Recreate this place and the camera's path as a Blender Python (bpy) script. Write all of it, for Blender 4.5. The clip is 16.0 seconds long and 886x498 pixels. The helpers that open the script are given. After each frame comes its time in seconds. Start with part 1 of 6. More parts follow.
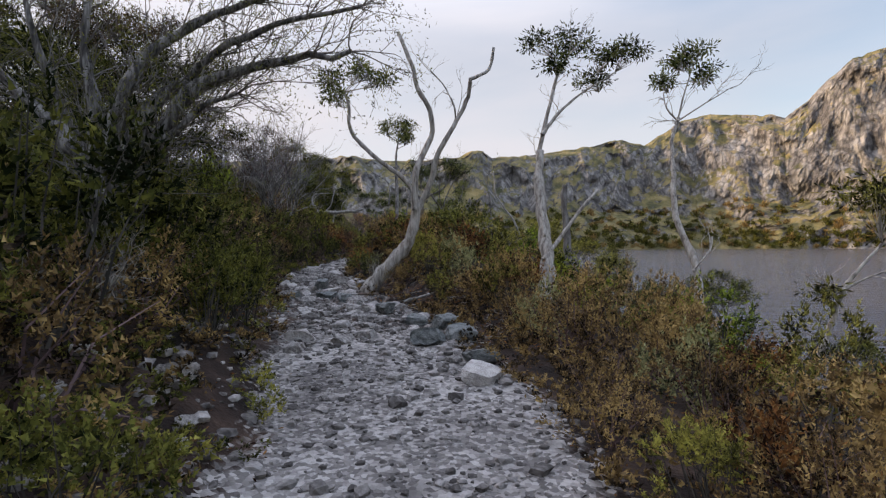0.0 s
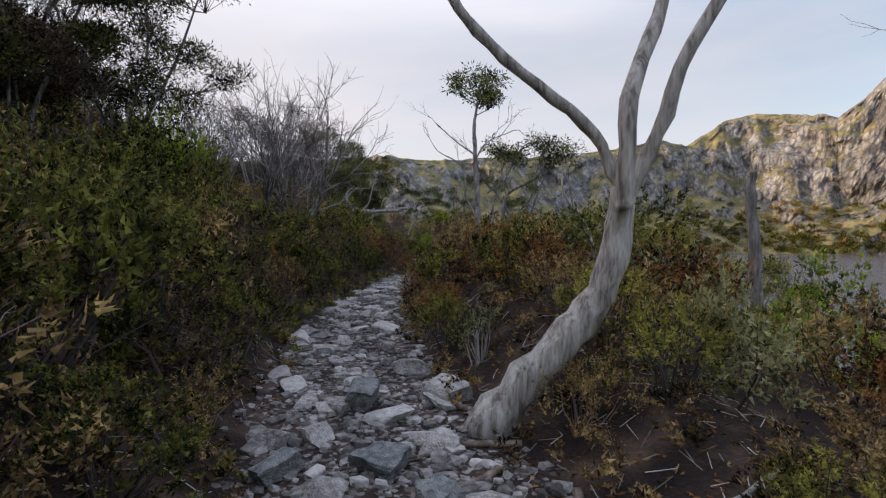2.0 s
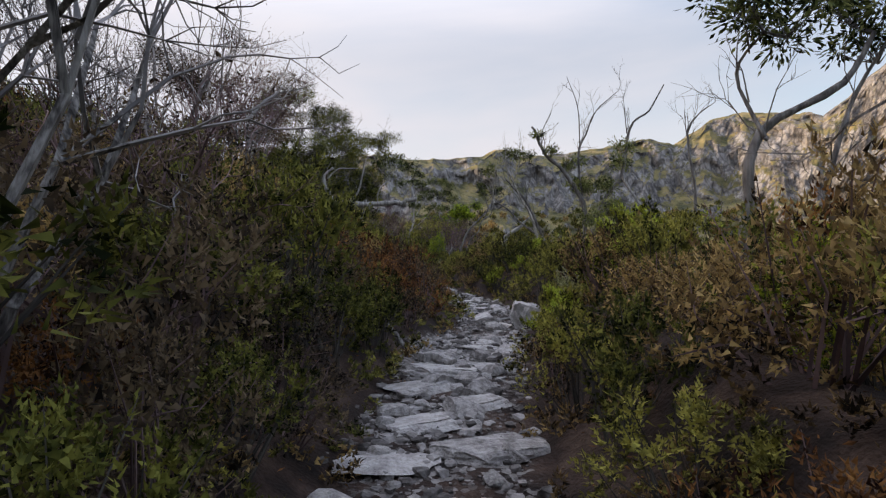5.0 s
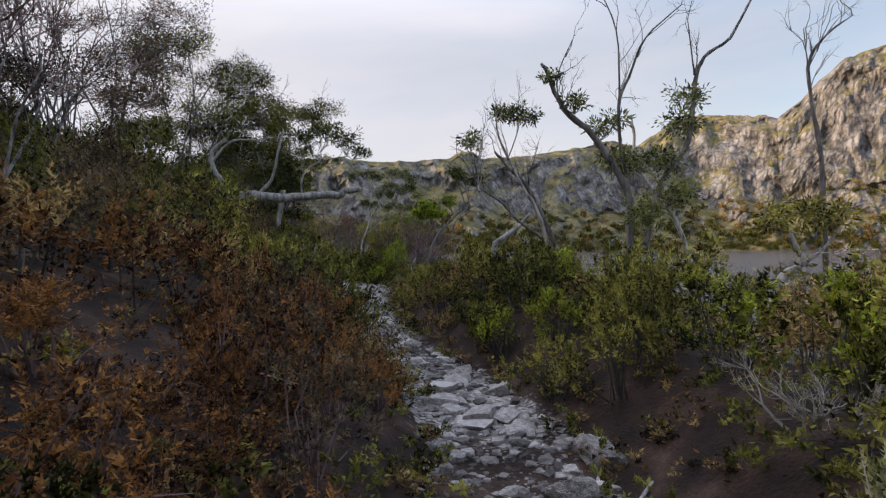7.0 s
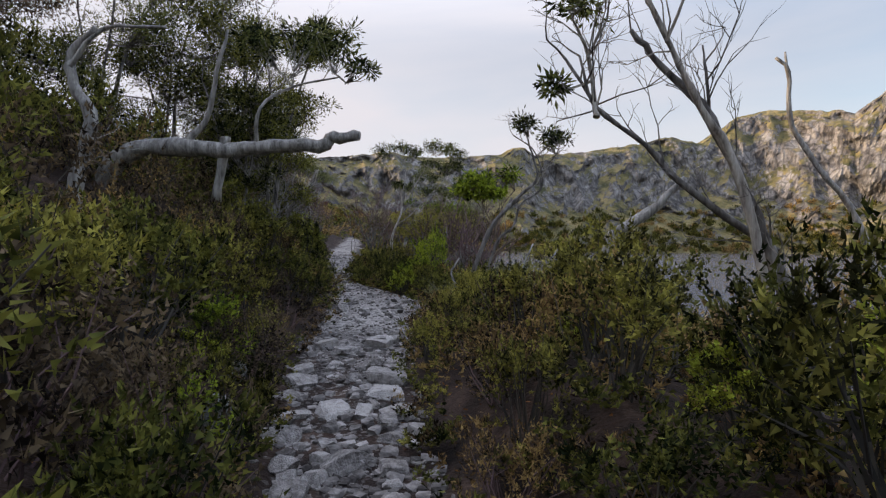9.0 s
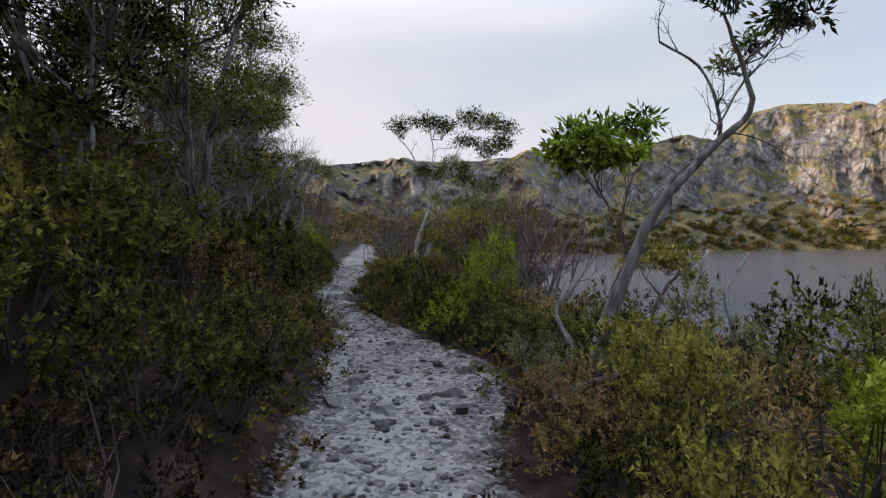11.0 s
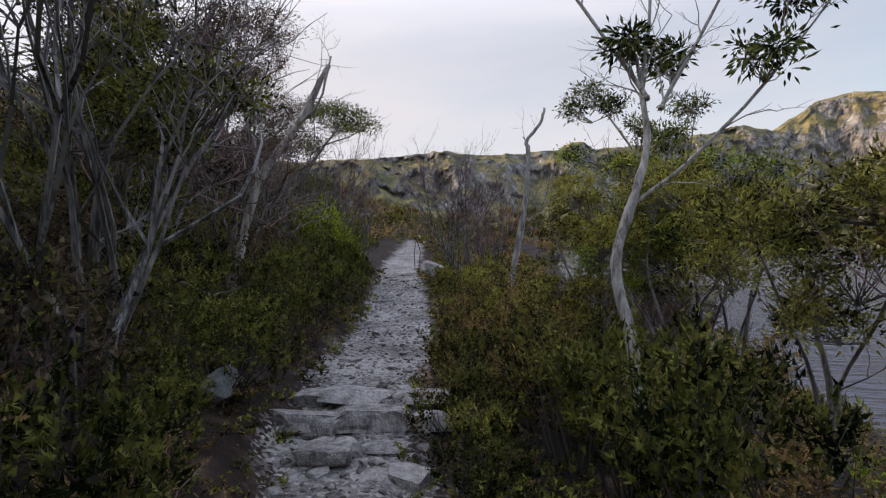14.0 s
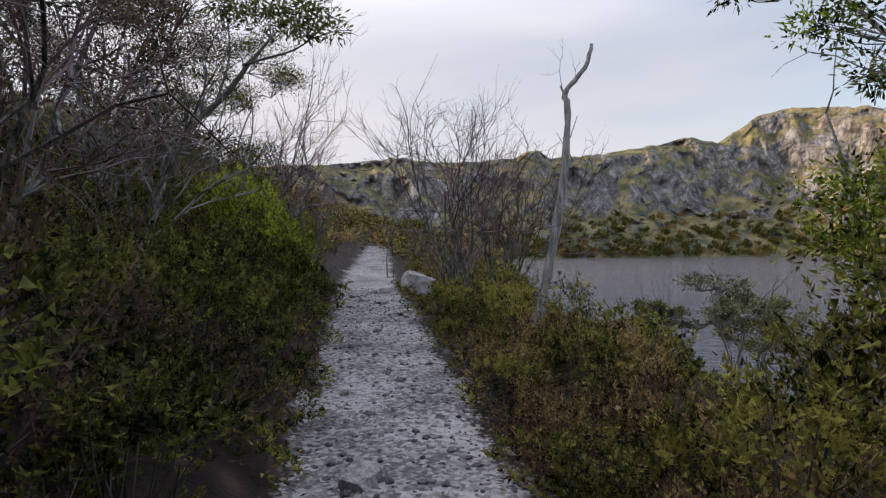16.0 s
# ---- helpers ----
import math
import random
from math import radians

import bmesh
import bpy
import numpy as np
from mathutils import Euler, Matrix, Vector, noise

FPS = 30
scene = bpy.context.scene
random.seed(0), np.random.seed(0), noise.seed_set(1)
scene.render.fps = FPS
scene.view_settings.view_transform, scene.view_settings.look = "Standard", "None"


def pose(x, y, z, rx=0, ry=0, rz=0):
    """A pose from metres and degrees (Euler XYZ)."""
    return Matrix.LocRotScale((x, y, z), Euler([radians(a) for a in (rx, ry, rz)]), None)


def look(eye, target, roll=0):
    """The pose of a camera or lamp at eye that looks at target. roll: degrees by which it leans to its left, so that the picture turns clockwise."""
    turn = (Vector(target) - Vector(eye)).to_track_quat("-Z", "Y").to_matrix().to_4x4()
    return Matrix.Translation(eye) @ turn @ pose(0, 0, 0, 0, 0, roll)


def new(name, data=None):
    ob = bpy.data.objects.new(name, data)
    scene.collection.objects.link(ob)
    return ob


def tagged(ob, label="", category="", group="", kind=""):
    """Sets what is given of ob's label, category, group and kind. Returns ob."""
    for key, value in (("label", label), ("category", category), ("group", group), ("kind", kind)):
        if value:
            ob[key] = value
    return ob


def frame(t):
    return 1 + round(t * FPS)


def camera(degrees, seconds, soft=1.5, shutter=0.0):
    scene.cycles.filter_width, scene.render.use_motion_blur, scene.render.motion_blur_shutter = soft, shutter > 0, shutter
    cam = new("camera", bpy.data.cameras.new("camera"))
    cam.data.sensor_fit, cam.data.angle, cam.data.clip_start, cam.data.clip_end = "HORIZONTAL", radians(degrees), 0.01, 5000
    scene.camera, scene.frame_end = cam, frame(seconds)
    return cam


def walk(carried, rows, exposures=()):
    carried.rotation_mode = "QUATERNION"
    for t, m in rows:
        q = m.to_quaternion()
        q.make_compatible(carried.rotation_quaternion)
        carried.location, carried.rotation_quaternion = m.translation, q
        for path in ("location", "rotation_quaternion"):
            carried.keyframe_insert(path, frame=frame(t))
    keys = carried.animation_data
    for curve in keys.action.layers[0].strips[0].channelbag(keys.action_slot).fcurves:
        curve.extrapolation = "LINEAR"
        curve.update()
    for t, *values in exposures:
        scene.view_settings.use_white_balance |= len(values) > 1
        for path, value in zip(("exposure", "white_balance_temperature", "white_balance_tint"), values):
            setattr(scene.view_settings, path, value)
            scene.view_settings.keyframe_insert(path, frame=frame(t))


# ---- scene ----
cam = camera(78, 16.0, soft=1.25)
PATH = [
    (0, look((-0.000, -0.000, 1.400), (-0.111, 9.999, 1.363), -0.28)),
    (0.5, look((-0.342, 1.269, 1.484), (-0.603, 11.265, 1.452), -0.06)),
    (1, look((-0.624, 2.572, 1.570), (-1.115, 12.560, 1.538), 0.25)),
    (1.5, look((-0.960, 3.896, 1.677), (-1.575, 13.877, 1.631), 0.56)),
    (2, look((-1.277, 5.235, 1.748), (-1.986, 15.210, 1.709), 0.57)),
    (2.5, look((-1.673, 6.536, 1.807), (-2.392, 16.510, 1.776), 0.36)),
    (3, look((-1.996, 7.807, 1.879), (-2.678, 17.784, 1.816), 0.44)),
    (3.5, look((-2.246, 9.006, 1.976), (-2.945, 18.982, 1.935), 0.21)),
    (6, look((-3.132, 15.355, 2.039), (-3.269, 25.354, 2.012), -0.26)),
    (6.5, look((-3.103, 16.631, 2.147), (-3.047, 26.631, 2.145), -0.59)),
    (7, look((-2.993, 17.846, 2.202), (-2.878, 27.845, 2.212), -0.56)),
    (7.5, look((-2.882, 19.053, 2.235), (-2.889, 29.053, 2.251), -0.53)),
    (8, look((-2.802, 20.259, 2.207), (-3.118, 30.254, 2.207), 0.01)),
    (8.5, look((-2.854, 21.445, 2.195), (-3.435, 31.428, 2.170), 0.09)),
    (9, look((-3.076, 22.555, 2.196), (-3.859, 32.524, 2.147), 0.58)),
    (9.2, look((-3.169, 23.012, 2.189), (-3.989, 32.978, 2.138), 0.55)),
    (11.3, look((-4.199, 27.528, 2.298), (-5.245, 37.473, 2.346), -0.86)),
    (11.5, look((-4.299, 27.984, 2.315), (-5.304, 37.933, 2.366), -0.89)),
    (12, look((-4.533, 29.225, 2.373), (-5.677, 39.159, 2.426), -0.02)),
    (12.5, look((-4.882, 30.561, 2.437), (-6.242, 40.468, 2.503), 0.09)),
    (13, look((-5.307, 31.795, 2.426), (-6.875, 41.671, 2.471), 0.60)),
    (13.5, look((-5.746, 33.015, 2.473), (-7.495, 42.861, 2.432), 0.08)),
    (14, look((-6.249, 34.290, 2.535), (-8.033, 44.130, 2.475), -0.36)),
    (14.5, look((-6.873, 35.518, 2.541), (-8.568, 45.373, 2.487), -0.15)),
    (15, look((-7.364, 36.697, 2.534), (-8.943, 46.572, 2.494), 0.20)),
    (15.5, look((-7.585, 37.844, 2.543), (-8.928, 47.753, 2.592), 0.23)),
    (16, look((-7.762, 38.840, 2.461), (-8.759, 48.790, 2.537), -0.29)),
]
walk(cam, PATH, [(0, 0.03, 7250, 16), (16, 0.0, 7250, 16)])

# ---- world, sun ----
SUN_BEARING, SUN_ELEVATION = radians(-86), radians(17)
world = bpy.data.worlds.new("sky")
scene.world = world
world.use_nodes = True
wt = world.node_tree
wt.nodes.clear()
w_out = wt.nodes.new("ShaderNodeOutputWorld")
w_bg = wt.nodes.new("ShaderNodeBackground")
w_sky = wt.nodes.new("ShaderNodeTexSky")
w_sky.sky_type, w_sky.sun_disc = "NISHITA", False
w_sky.sun_elevation, w_sky.sun_rotation = SUN_ELEVATION, SUN_BEARING
w_sky.air_density, w_sky.dust_density = 1.0, 1.5
w_gain = wt.nodes.new("ShaderNodeVectorMath")
w_gain.operation = "SCALE"
w_gain.inputs[3].default_value = 2.7
w_geo = wt.nodes.new("ShaderNodeTexCoord")
w_map = wt.nodes.new("ShaderNodeMapping")
w_map.inputs["Rotation"].default_value = (0.35, 0.25, 0.5)
w_map.inputs["Scale"].default_value = (1.0, 1.7, 4.2)
w_noise = wt.nodes.new("ShaderNodeTexNoise")
w_noise.inputs["Scale"].default_value, w_noise.inputs["Detail"].default_value = 1.3, 7
w_noise.inputs["Roughness"].default_value, w_noise.inputs["Distortion"].default_value = 0.5, 0.25
w_ramp = wt.nodes.new("ShaderNodeMapRange")
w_ramp.inputs[1].default_value, w_ramp.inputs[2].default_value = 0.30, 0.72
w_ramp.inputs[3].default_value, w_ramp.inputs[4].default_value = 0.25, 0.97
w_side = wt.nodes.new("ShaderNodeVectorMath")
w_side.operation = "DOT_PRODUCT"
w_side.inputs[1].default_value = (math.sin(radians(-22)), math.cos(radians(-22)), 0.12)
w_sidemap = wt.nodes.new("ShaderNodeMapRange")
w_sidemap.inputs[1].default_value, w_sidemap.inputs[2].default_value = 0.45, 1.0
w_sidemap.inputs[3].default_value, w_sidemap.inputs[4].default_value = -0.42, 0.3
w_add = wt.nodes.new("ShaderNodeMath")
w_add.operation, w_add.use_clamp = "ADD", True
w_mix = wt.nodes.new("ShaderNodeMix")
w_mix.data_type = "RGBA"
w_mix.inputs[7].default_value = (8.55, 9.1, 10.4, 1)
wt.links.new(w_geo.outputs["Generated"], w_map.inputs["Vector"])
wt.links.new(w_map.outputs[0], w_noise.inputs["Vector"])
wt.links.new(w_noise.outputs[0], w_ramp.inputs[0])
wt.links.new(w_geo.outputs["Generated"], w_side.inputs[0])
wt.links.new(w_side.outputs["Value"], w_sidemap.inputs[0])
wt.links.new(w_ramp.outputs[0], w_add.inputs[0])
wt.links.new(w_sidemap.outputs[0], w_add.inputs[1])
wt.links.new(w_sky.outputs[0], w_gain.inputs[0])
wt.links.new(w_gain.outputs[0], w_mix.inputs[6])
wt.links.new(w_add.outputs[0], w_mix.inputs[0])
# cloud cover is brighter overhead than low down
w_up = wt.nodes.new("ShaderNodeSeparateXYZ")
w_high = wt.nodes.new("ShaderNodeMapRange")
w_high.interpolation_type = "SMOOTHSTEP"
w_high.inputs[1].default_value, w_high.inputs[2].default_value = 0.3, 0.9
w_high.inputs[3].default_value, w_high.inputs[4].default_value = 0.87, 3.5
w_over = wt.nodes.new("ShaderNodeVectorMath")
w_over.operation = "SCALE"
wt.links.new(w_geo.outputs["Generated"], w_up.inputs[0])
wt.links.new(w_up.outputs[2], w_high.inputs[0])
wt.links.new(w_mix.outputs[2], w_over.inputs[0])
wt.links.new(w_high.outputs[0], w_over.inputs[3])
wt.links.new(w_over.outputs[0], w_bg.inputs["Color"])
w_bg.inputs["Strength"].default_value = 0.1
wt.links.new(w_bg.outputs[0], w_out.inputs[0])

sun = new("sun", bpy.data.lights.new("sun", "SUN"))
sun.data.energy, sun.data.angle, sun.data.color = 4.6, radians(0.5), (1.0, 0.84, 0.62)
sun_way = Vector((math.sin(SUN_BEARING) * math.cos(SUN_ELEVATION), math.cos(SUN_BEARING) * math.cos(SUN_ELEVATION), math.sin(SUN_ELEVATION)))
sun.matrix_world = look(sun_way * 200, (0, 0, 0))


# ---- materials ----
def material(name, stops, scale=6.0, detail=6.0, rough=0.8, bump=0.3, bump_scale=40.0, stretch=(1, 1, 1), island=0.0, own=0.0, see=0.0, space="Object", fine=0.25, gloss=0.2):
    """A matt surface: a colour ramp over noise at two scales, relief, a shift per piece, and some light let through."""
    m = bpy.data.materials.new(name)
    m.use_nodes = True
    nt = m.node_tree
    bsdf = nt.nodes["Principled BSDF"]
    co = nt.nodes.new("ShaderNodeTexCoord")
    mp = nt.nodes.new("ShaderNodeMapping")
    mp.inputs["Scale"].default_value = stretch
    nt.links.new(co.outputs[space], mp.inputs[0])
    n1 = nt.nodes.new("ShaderNodeTexNoise")
    n1.inputs["Scale"].default_value, n1.inputs["Detail"].default_value = scale, detail
    n2 = nt.nodes.new("ShaderNodeTexNoise")
    n2.inputs["Scale"].default_value, n2.inputs["Detail"].default_value = bump_scale, 4
    nt.links.new(mp.outputs[0], n1.inputs["Vector"])
    nt.links.new(mp.outputs[0], n2.inputs["Vector"])
    mix = nt.nodes.new("ShaderNodeMath")
    mix.operation = "MULTIPLY_ADD"
    nt.links.new(n2.outputs[0], mix.inputs[0])
    mix.inputs[1].default_value = fine
    nt.links.new(n1.outputs[0], mix.inputs[2])
    last = mix.outputs[0]
    shift = -fine * 0.5
    for weight, kind, socket in ((island, "ShaderNodeNewGeometry", "Random Per Island"), (own, "ShaderNodeObjectInfo", "Random")):
        if weight:
            src = nt.nodes.new(kind)
            add = nt.nodes.new("ShaderNodeMath")
            add.operation = "MULTIPLY_ADD"
            nt.links.new(src.outputs[socket], add.inputs[0])
            add.inputs[1].default_value = weight
            nt.links.new(last, add.inputs[2])
            last = add.outputs[0]
            shift -= weight * 0.5
    off = nt.nodes.new("ShaderNodeMath")
    off.operation = "ADD"
    off.inputs[1].default_value = shift
    nt.links.new(last, off.inputs[0])
    ramp = nt.nodes.new("ShaderNodeValToRGB")
    els = ramp.color_ramp.elements
    while len(els) < len(stops):
        els.new(0.5)
    for el, (at, colour) in zip(els, stops):
        el.position, el.color = at, (*colour, 1)
    nt.links.new(off.outputs[0], ramp.inputs[0])
    nt.links.new(ramp.outputs[0], bsdf.inputs["Base Color"])
    bsdf.inputs["Roughness"].default_value = rough
    bsdf.inputs["Specular IOR Level"].default_value = gloss
    if bump:
        bp = nt.nodes.new("ShaderNodeBump")
        bp.inputs["Strength"].default_value, bp.inputs["Distance"].default_value = bump, 0.02
        nt.links.new(n2.outputs[0], bp.inputs["Height"])
        nt.links.new(bp.outputs[0], bsdf.inputs["Normal"])
    if see:
        tr = nt.nodes.new("ShaderNodeBsdfTranslucent")
        nt.links.new(ramp.outputs[0], tr.inputs[0])
        ms = nt.nodes.new("ShaderNodeMixShader")
        ms.inputs[0].default_value = see
        nt.links.new(bsdf.outputs[0], ms.inputs[1])
        nt.links.new(tr.outputs[0], ms.inputs[2])
        nt.links.new(ms.outputs[0], nt.nodes["Material Output"].inputs[0])
    return m


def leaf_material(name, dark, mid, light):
    # the near-black low stop puts shade between leaves into the leaf colour
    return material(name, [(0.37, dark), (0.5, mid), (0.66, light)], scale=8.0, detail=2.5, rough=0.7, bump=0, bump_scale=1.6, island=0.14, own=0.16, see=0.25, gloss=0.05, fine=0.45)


M = {}
M["stone"] = material("grey_quartzite", [(0.2, (0.06, 0.051, 0.046)), (0.45, (0.185, 0.163, 0.149)), (0.6, (0.3, 0.267, 0.245)), (0.85, (0.47, 0.425, 0.39))], scale=7, detail=9, rough=0.9, bump=0.9, bump_scale=30, island=0.4, own=0.3, fine=0.5)
M["boulder"] = material("lichened_boulder", [(0.25, (0.06, 0.063, 0.06)), (0.45, (0.13, 0.133, 0.128)), (0.6, (0.20, 0.20, 0.19)), (0.85, (0.24, 0.23, 0.215))], scale=6, detail=9, rough=0.9, bump=0.9, bump_scale=26, own=0.08, fine=0.45)
M["bark"] = material("pale_gum_bark", [(0.32, (0.12, 0.1, 0.085)), (0.44, (0.24, 0.208, 0.18)), (0.54, (0.32, 0.285, 0.25)), (0.74, (0.46, 0.42, 0.375))], scale=4, detail=8, rough=0.75, bump=0.45, bump_scale=16, stretch=(4.5, 4.5, 0.55), fine=0.4)
M["bark_dark"] = material("weathered_dark_bark", [(0.3, (0.05, 0.043, 0.04)), (0.5, (0.13, 0.115, 0.105)), (0.75, (0.26, 0.24, 0.225))], scale=6, rough=0.85, bump=0.6, bump_scale=22, stretch=(3, 3, 0.6))
M["bark_grey"] = material("grey_flaking_bark", [(0.34, (0.035, 0.031, 0.029)), (0.48, (0.10, 0.09, 0.083)), (0.56, (0.17, 0.155, 0.142)), (0.75, (0.3, 0.28, 0.26))], scale=5, detail=8, rough=0.85, bump=0.6, bump_scale=20, stretch=(3.5, 3.5, 0.6), fine=0.4)
M["bark_red"] = material("brown_bark", [(0.3, (0.06, 0.045, 0.035)), (0.5, (0.14, 0.10, 0.08)), (0.75, (0.27, 0.21, 0.17))], scale=6, rough=0.85, bump=0.5, bump_scale=22, stretch=(3, 3, 0.6))
M["deadwood"] = material("silver_deadwood", [(0.3, (0.10, 0.09, 0.082)), (0.5, (0.23, 0.212, 0.193)), (0.75, (0.42, 0.395, 0.36))], scale=6, rough=0.8, bump=0.5, bump_scale=24, stretch=(3, 3, 0.5))
M["twig_grey"] = material("grey_twigs", [(0.3, (0.09, 0.082, 0.08)), (0.7, (0.24, 0.22, 0.21))], scale=3, rough=0.85, bump=0, island=0.5)
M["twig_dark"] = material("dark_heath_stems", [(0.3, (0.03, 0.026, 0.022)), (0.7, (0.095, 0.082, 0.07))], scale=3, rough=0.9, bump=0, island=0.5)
M["twig_red"] = material("red_brown_twigs", [(0.3, (0.075, 0.045, 0.045)), (0.7, (0.2, 0.13, 0.125))], scale=3, rough=0.85, bump=0, island=0.5)
M["twig_pale"] = material("bleached_twigs", [(0.3, (0.18, 0.155, 0.13)), (0.7, (0.42, 0.38, 0.33))], scale=3, rough=0.85, bump=0, island=0.5)
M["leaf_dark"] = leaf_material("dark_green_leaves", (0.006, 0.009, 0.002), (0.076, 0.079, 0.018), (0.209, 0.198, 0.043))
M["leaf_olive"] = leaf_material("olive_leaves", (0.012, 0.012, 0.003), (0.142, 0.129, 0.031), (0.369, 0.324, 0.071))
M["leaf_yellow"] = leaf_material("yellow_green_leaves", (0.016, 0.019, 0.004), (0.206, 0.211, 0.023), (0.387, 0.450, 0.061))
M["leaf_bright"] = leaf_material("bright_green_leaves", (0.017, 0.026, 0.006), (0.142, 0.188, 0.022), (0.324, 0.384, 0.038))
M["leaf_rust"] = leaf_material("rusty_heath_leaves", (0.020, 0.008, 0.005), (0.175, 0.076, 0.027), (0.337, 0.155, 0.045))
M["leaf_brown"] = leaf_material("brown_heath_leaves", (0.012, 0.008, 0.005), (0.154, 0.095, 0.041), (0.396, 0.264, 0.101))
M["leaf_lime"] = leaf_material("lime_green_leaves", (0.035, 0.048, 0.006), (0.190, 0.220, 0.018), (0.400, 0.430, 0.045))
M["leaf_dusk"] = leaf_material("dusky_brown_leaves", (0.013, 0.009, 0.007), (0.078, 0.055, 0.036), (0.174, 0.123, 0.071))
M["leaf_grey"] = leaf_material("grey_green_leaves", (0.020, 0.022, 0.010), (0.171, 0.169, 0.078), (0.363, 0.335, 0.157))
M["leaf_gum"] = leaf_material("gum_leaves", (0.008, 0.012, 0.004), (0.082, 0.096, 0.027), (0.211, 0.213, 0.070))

# soil and litter, with pale gravel where the trail runs
M["ground"] = material("soil_and_litter", [(0.3, (0.009, 0.006, 0.005)), (0.5, (0.026, 0.015, 0.011)), (0.62, (0.052, 0.031, 0.022)), (0.8, (0.11, 0.07, 0.05))], scale=3.5, detail=9, rough=0.95, bump=0.9, bump_scale=45)
nt = M["ground"].node_tree
g_bsdf = nt.nodes["Principled BSDF"]
soil = g_bsdf.inputs["Base Color"].links[0].from_socket
g_at = nt.nodes.new("ShaderNodeAttribute")
g_at.attribute_name = "trail"
g_co = nt.nodes.new("ShaderNodeTexCoord")
g_vo = nt.nodes.new("ShaderNodeTexVoronoi")
g_vo.inputs["Scale"].default_value = 34
nt.links.new(g_co.outputs["Object"], g_vo.inputs["Vector"])
g_n = nt.nodes.new("ShaderNodeTexNoise")
g_n.inputs["Scale"].default_value, g_n.inputs["Detail"].default_value = 1.3, 8
nt.links.new(g_co.outputs["Object"], g_n.inputs["Vector"])
g_sep = nt.nodes.new("ShaderNodeSeparateColor")
nt.links.new(g_vo.outputs["Color"], g_sep.inputs[0])
g_sum = nt.nodes.new("ShaderNodeMath")
g_sum.operation = "MULTIPLY_ADD"
nt.links.new(g_sep.outputs[0], g_sum.inputs[0])
g_sum.inputs[1].default_value = 0.45
nt.links.new(g_n.outputs[0], g_sum.inputs[2])
g_ramp = nt.nodes.new("ShaderNodeValToRGB")
g_els = g_ramp.color_ramp.elements
g_els.new(0.6)
for el, (at, colour) in zip(g_els, ((0.35, (0.055, 0.047, 0.043)), (0.65, (0.16, 0.14, 0.128)), (0.95, (0.39, 0.35, 0.32)))):
    el.position, el.color = at, (*colour, 1)
nt.links.new(g_sum.outputs[0], g_ramp.inputs[0])
g_edge = nt.nodes.new("ShaderNodeMapRange")
g_edge.inputs[1].default_value, g_edge.inputs[2].default_value = 0.35, 0.65
g_wob = nt.nodes.new("ShaderNodeMath")
g_wob.operation = "MULTIPLY_ADD"
g_wob.inputs[1].default_value = 0.5
nt.links.new(g_sep.outputs[1], g_wob.inputs[0])
g_sub = nt.nodes.new("ShaderNodeMath")
g_sub.operation = "SUBTRACT"
g_sub.inputs[1].default_value = 0.25
nt.links.new(g_at.outputs["Fac"], g_sub.inputs[0])
nt.links.new(g_sub.outputs[0], g_wob.inputs[2])
nt.links.new(g_wob.outputs[0], g_edge.inputs[0])
g_mix = nt.nodes.new("ShaderNodeMix")
g_mix.data_type = "RGBA"
nt.links.new(g_edge.outputs[0], g_mix.inputs[0])
nt.links.new(soil, g_mix.inputs[6])
nt.links.new(g_ramp.outputs[0], g_mix.inputs[7])
nt.links.new(g_mix.outputs[2], g_bsdf.inputs["Base Color"])

# lake water
M["water"] = bpy.data.materials.new("dark_lake_water")
M["water"].use_nodes = True
nt = M["water"].node_tree
w_b = nt.nodes["Principled BSDF"]
w_b.inputs["Base Color"].default_value = (0.07, 0.066, 0.08, 1)
w_b.inputs["Roughness"].default_value, w_b.inputs["IOR"].default_value = 0.1, 1.33
w_c = nt.nodes.new("ShaderNodeTexCoord")
w_m = nt.nodes.new("ShaderNodeMapping")
w_m.inputs["Scale"].default_value = (0.5, 1.6, 1)
w_m.inputs["Rotation"].default_value = (0, 0, 0.25)
w_n = nt.nodes.new("ShaderNodeTexNoise")
w_n.inputs["Scale"].default_value, w_n.inputs["Detail"].default_value = 1.0, 5
w_n2 = nt.nodes.new("ShaderNodeBump")
w_n2.inputs["Strength"].default_value, w_n2.inputs["Distance"].default_value = 1.0, 0.4
nt.links.new(w_c.outputs["Object"], w_m.inputs[0])
nt.links.new(w_m.outputs[0], w_n.inputs["Vector"])
nt.links.new(w_n.outputs[0], w_n2.inputs["Height"])
nt.links.new(w_n2.outputs[0], w_b.inputs["Normal"])

# far cliffs: streaked rock on the steep parts, ochre grass and scrub on the ledges
M["cliff"] = material("streaked_cliff_rock", [(0.3, (0.075, 0.068, 0.066)), (0.45, (0.16, 0.145, 0.137)), (0.58, (0.25, 0.23, 0.215)), (0.8, (0.37, 0.345, 0.32))], scale=0.11, detail=14, rough=0.95, bump=1.0, bump_scale=0.55, stretch=(1.3, 1.3, 0.8), fine=0.5)
nt = M["cliff"].node_tree
c_b = nt.nodes["Principled BSDF"]
rock = c_b.inputs["Base Color"].links[0].from_socket
for node in nt.nodes:
    if node.bl_idname == "ShaderNodeBump":
        node.inputs["Distance"].default_value = 3.0
c_geo = nt.nodes.new("ShaderNodeNewGeometry")
c_xyz = nt.nodes.new("ShaderNodeSeparateXYZ")
nt.links.new(c_geo.outputs["Normal"], c_xyz.inputs[0])
c_pos = nt.nodes.new("ShaderNodeTexCoord")
c_n = nt.nodes.new("ShaderNodeTexNoise")
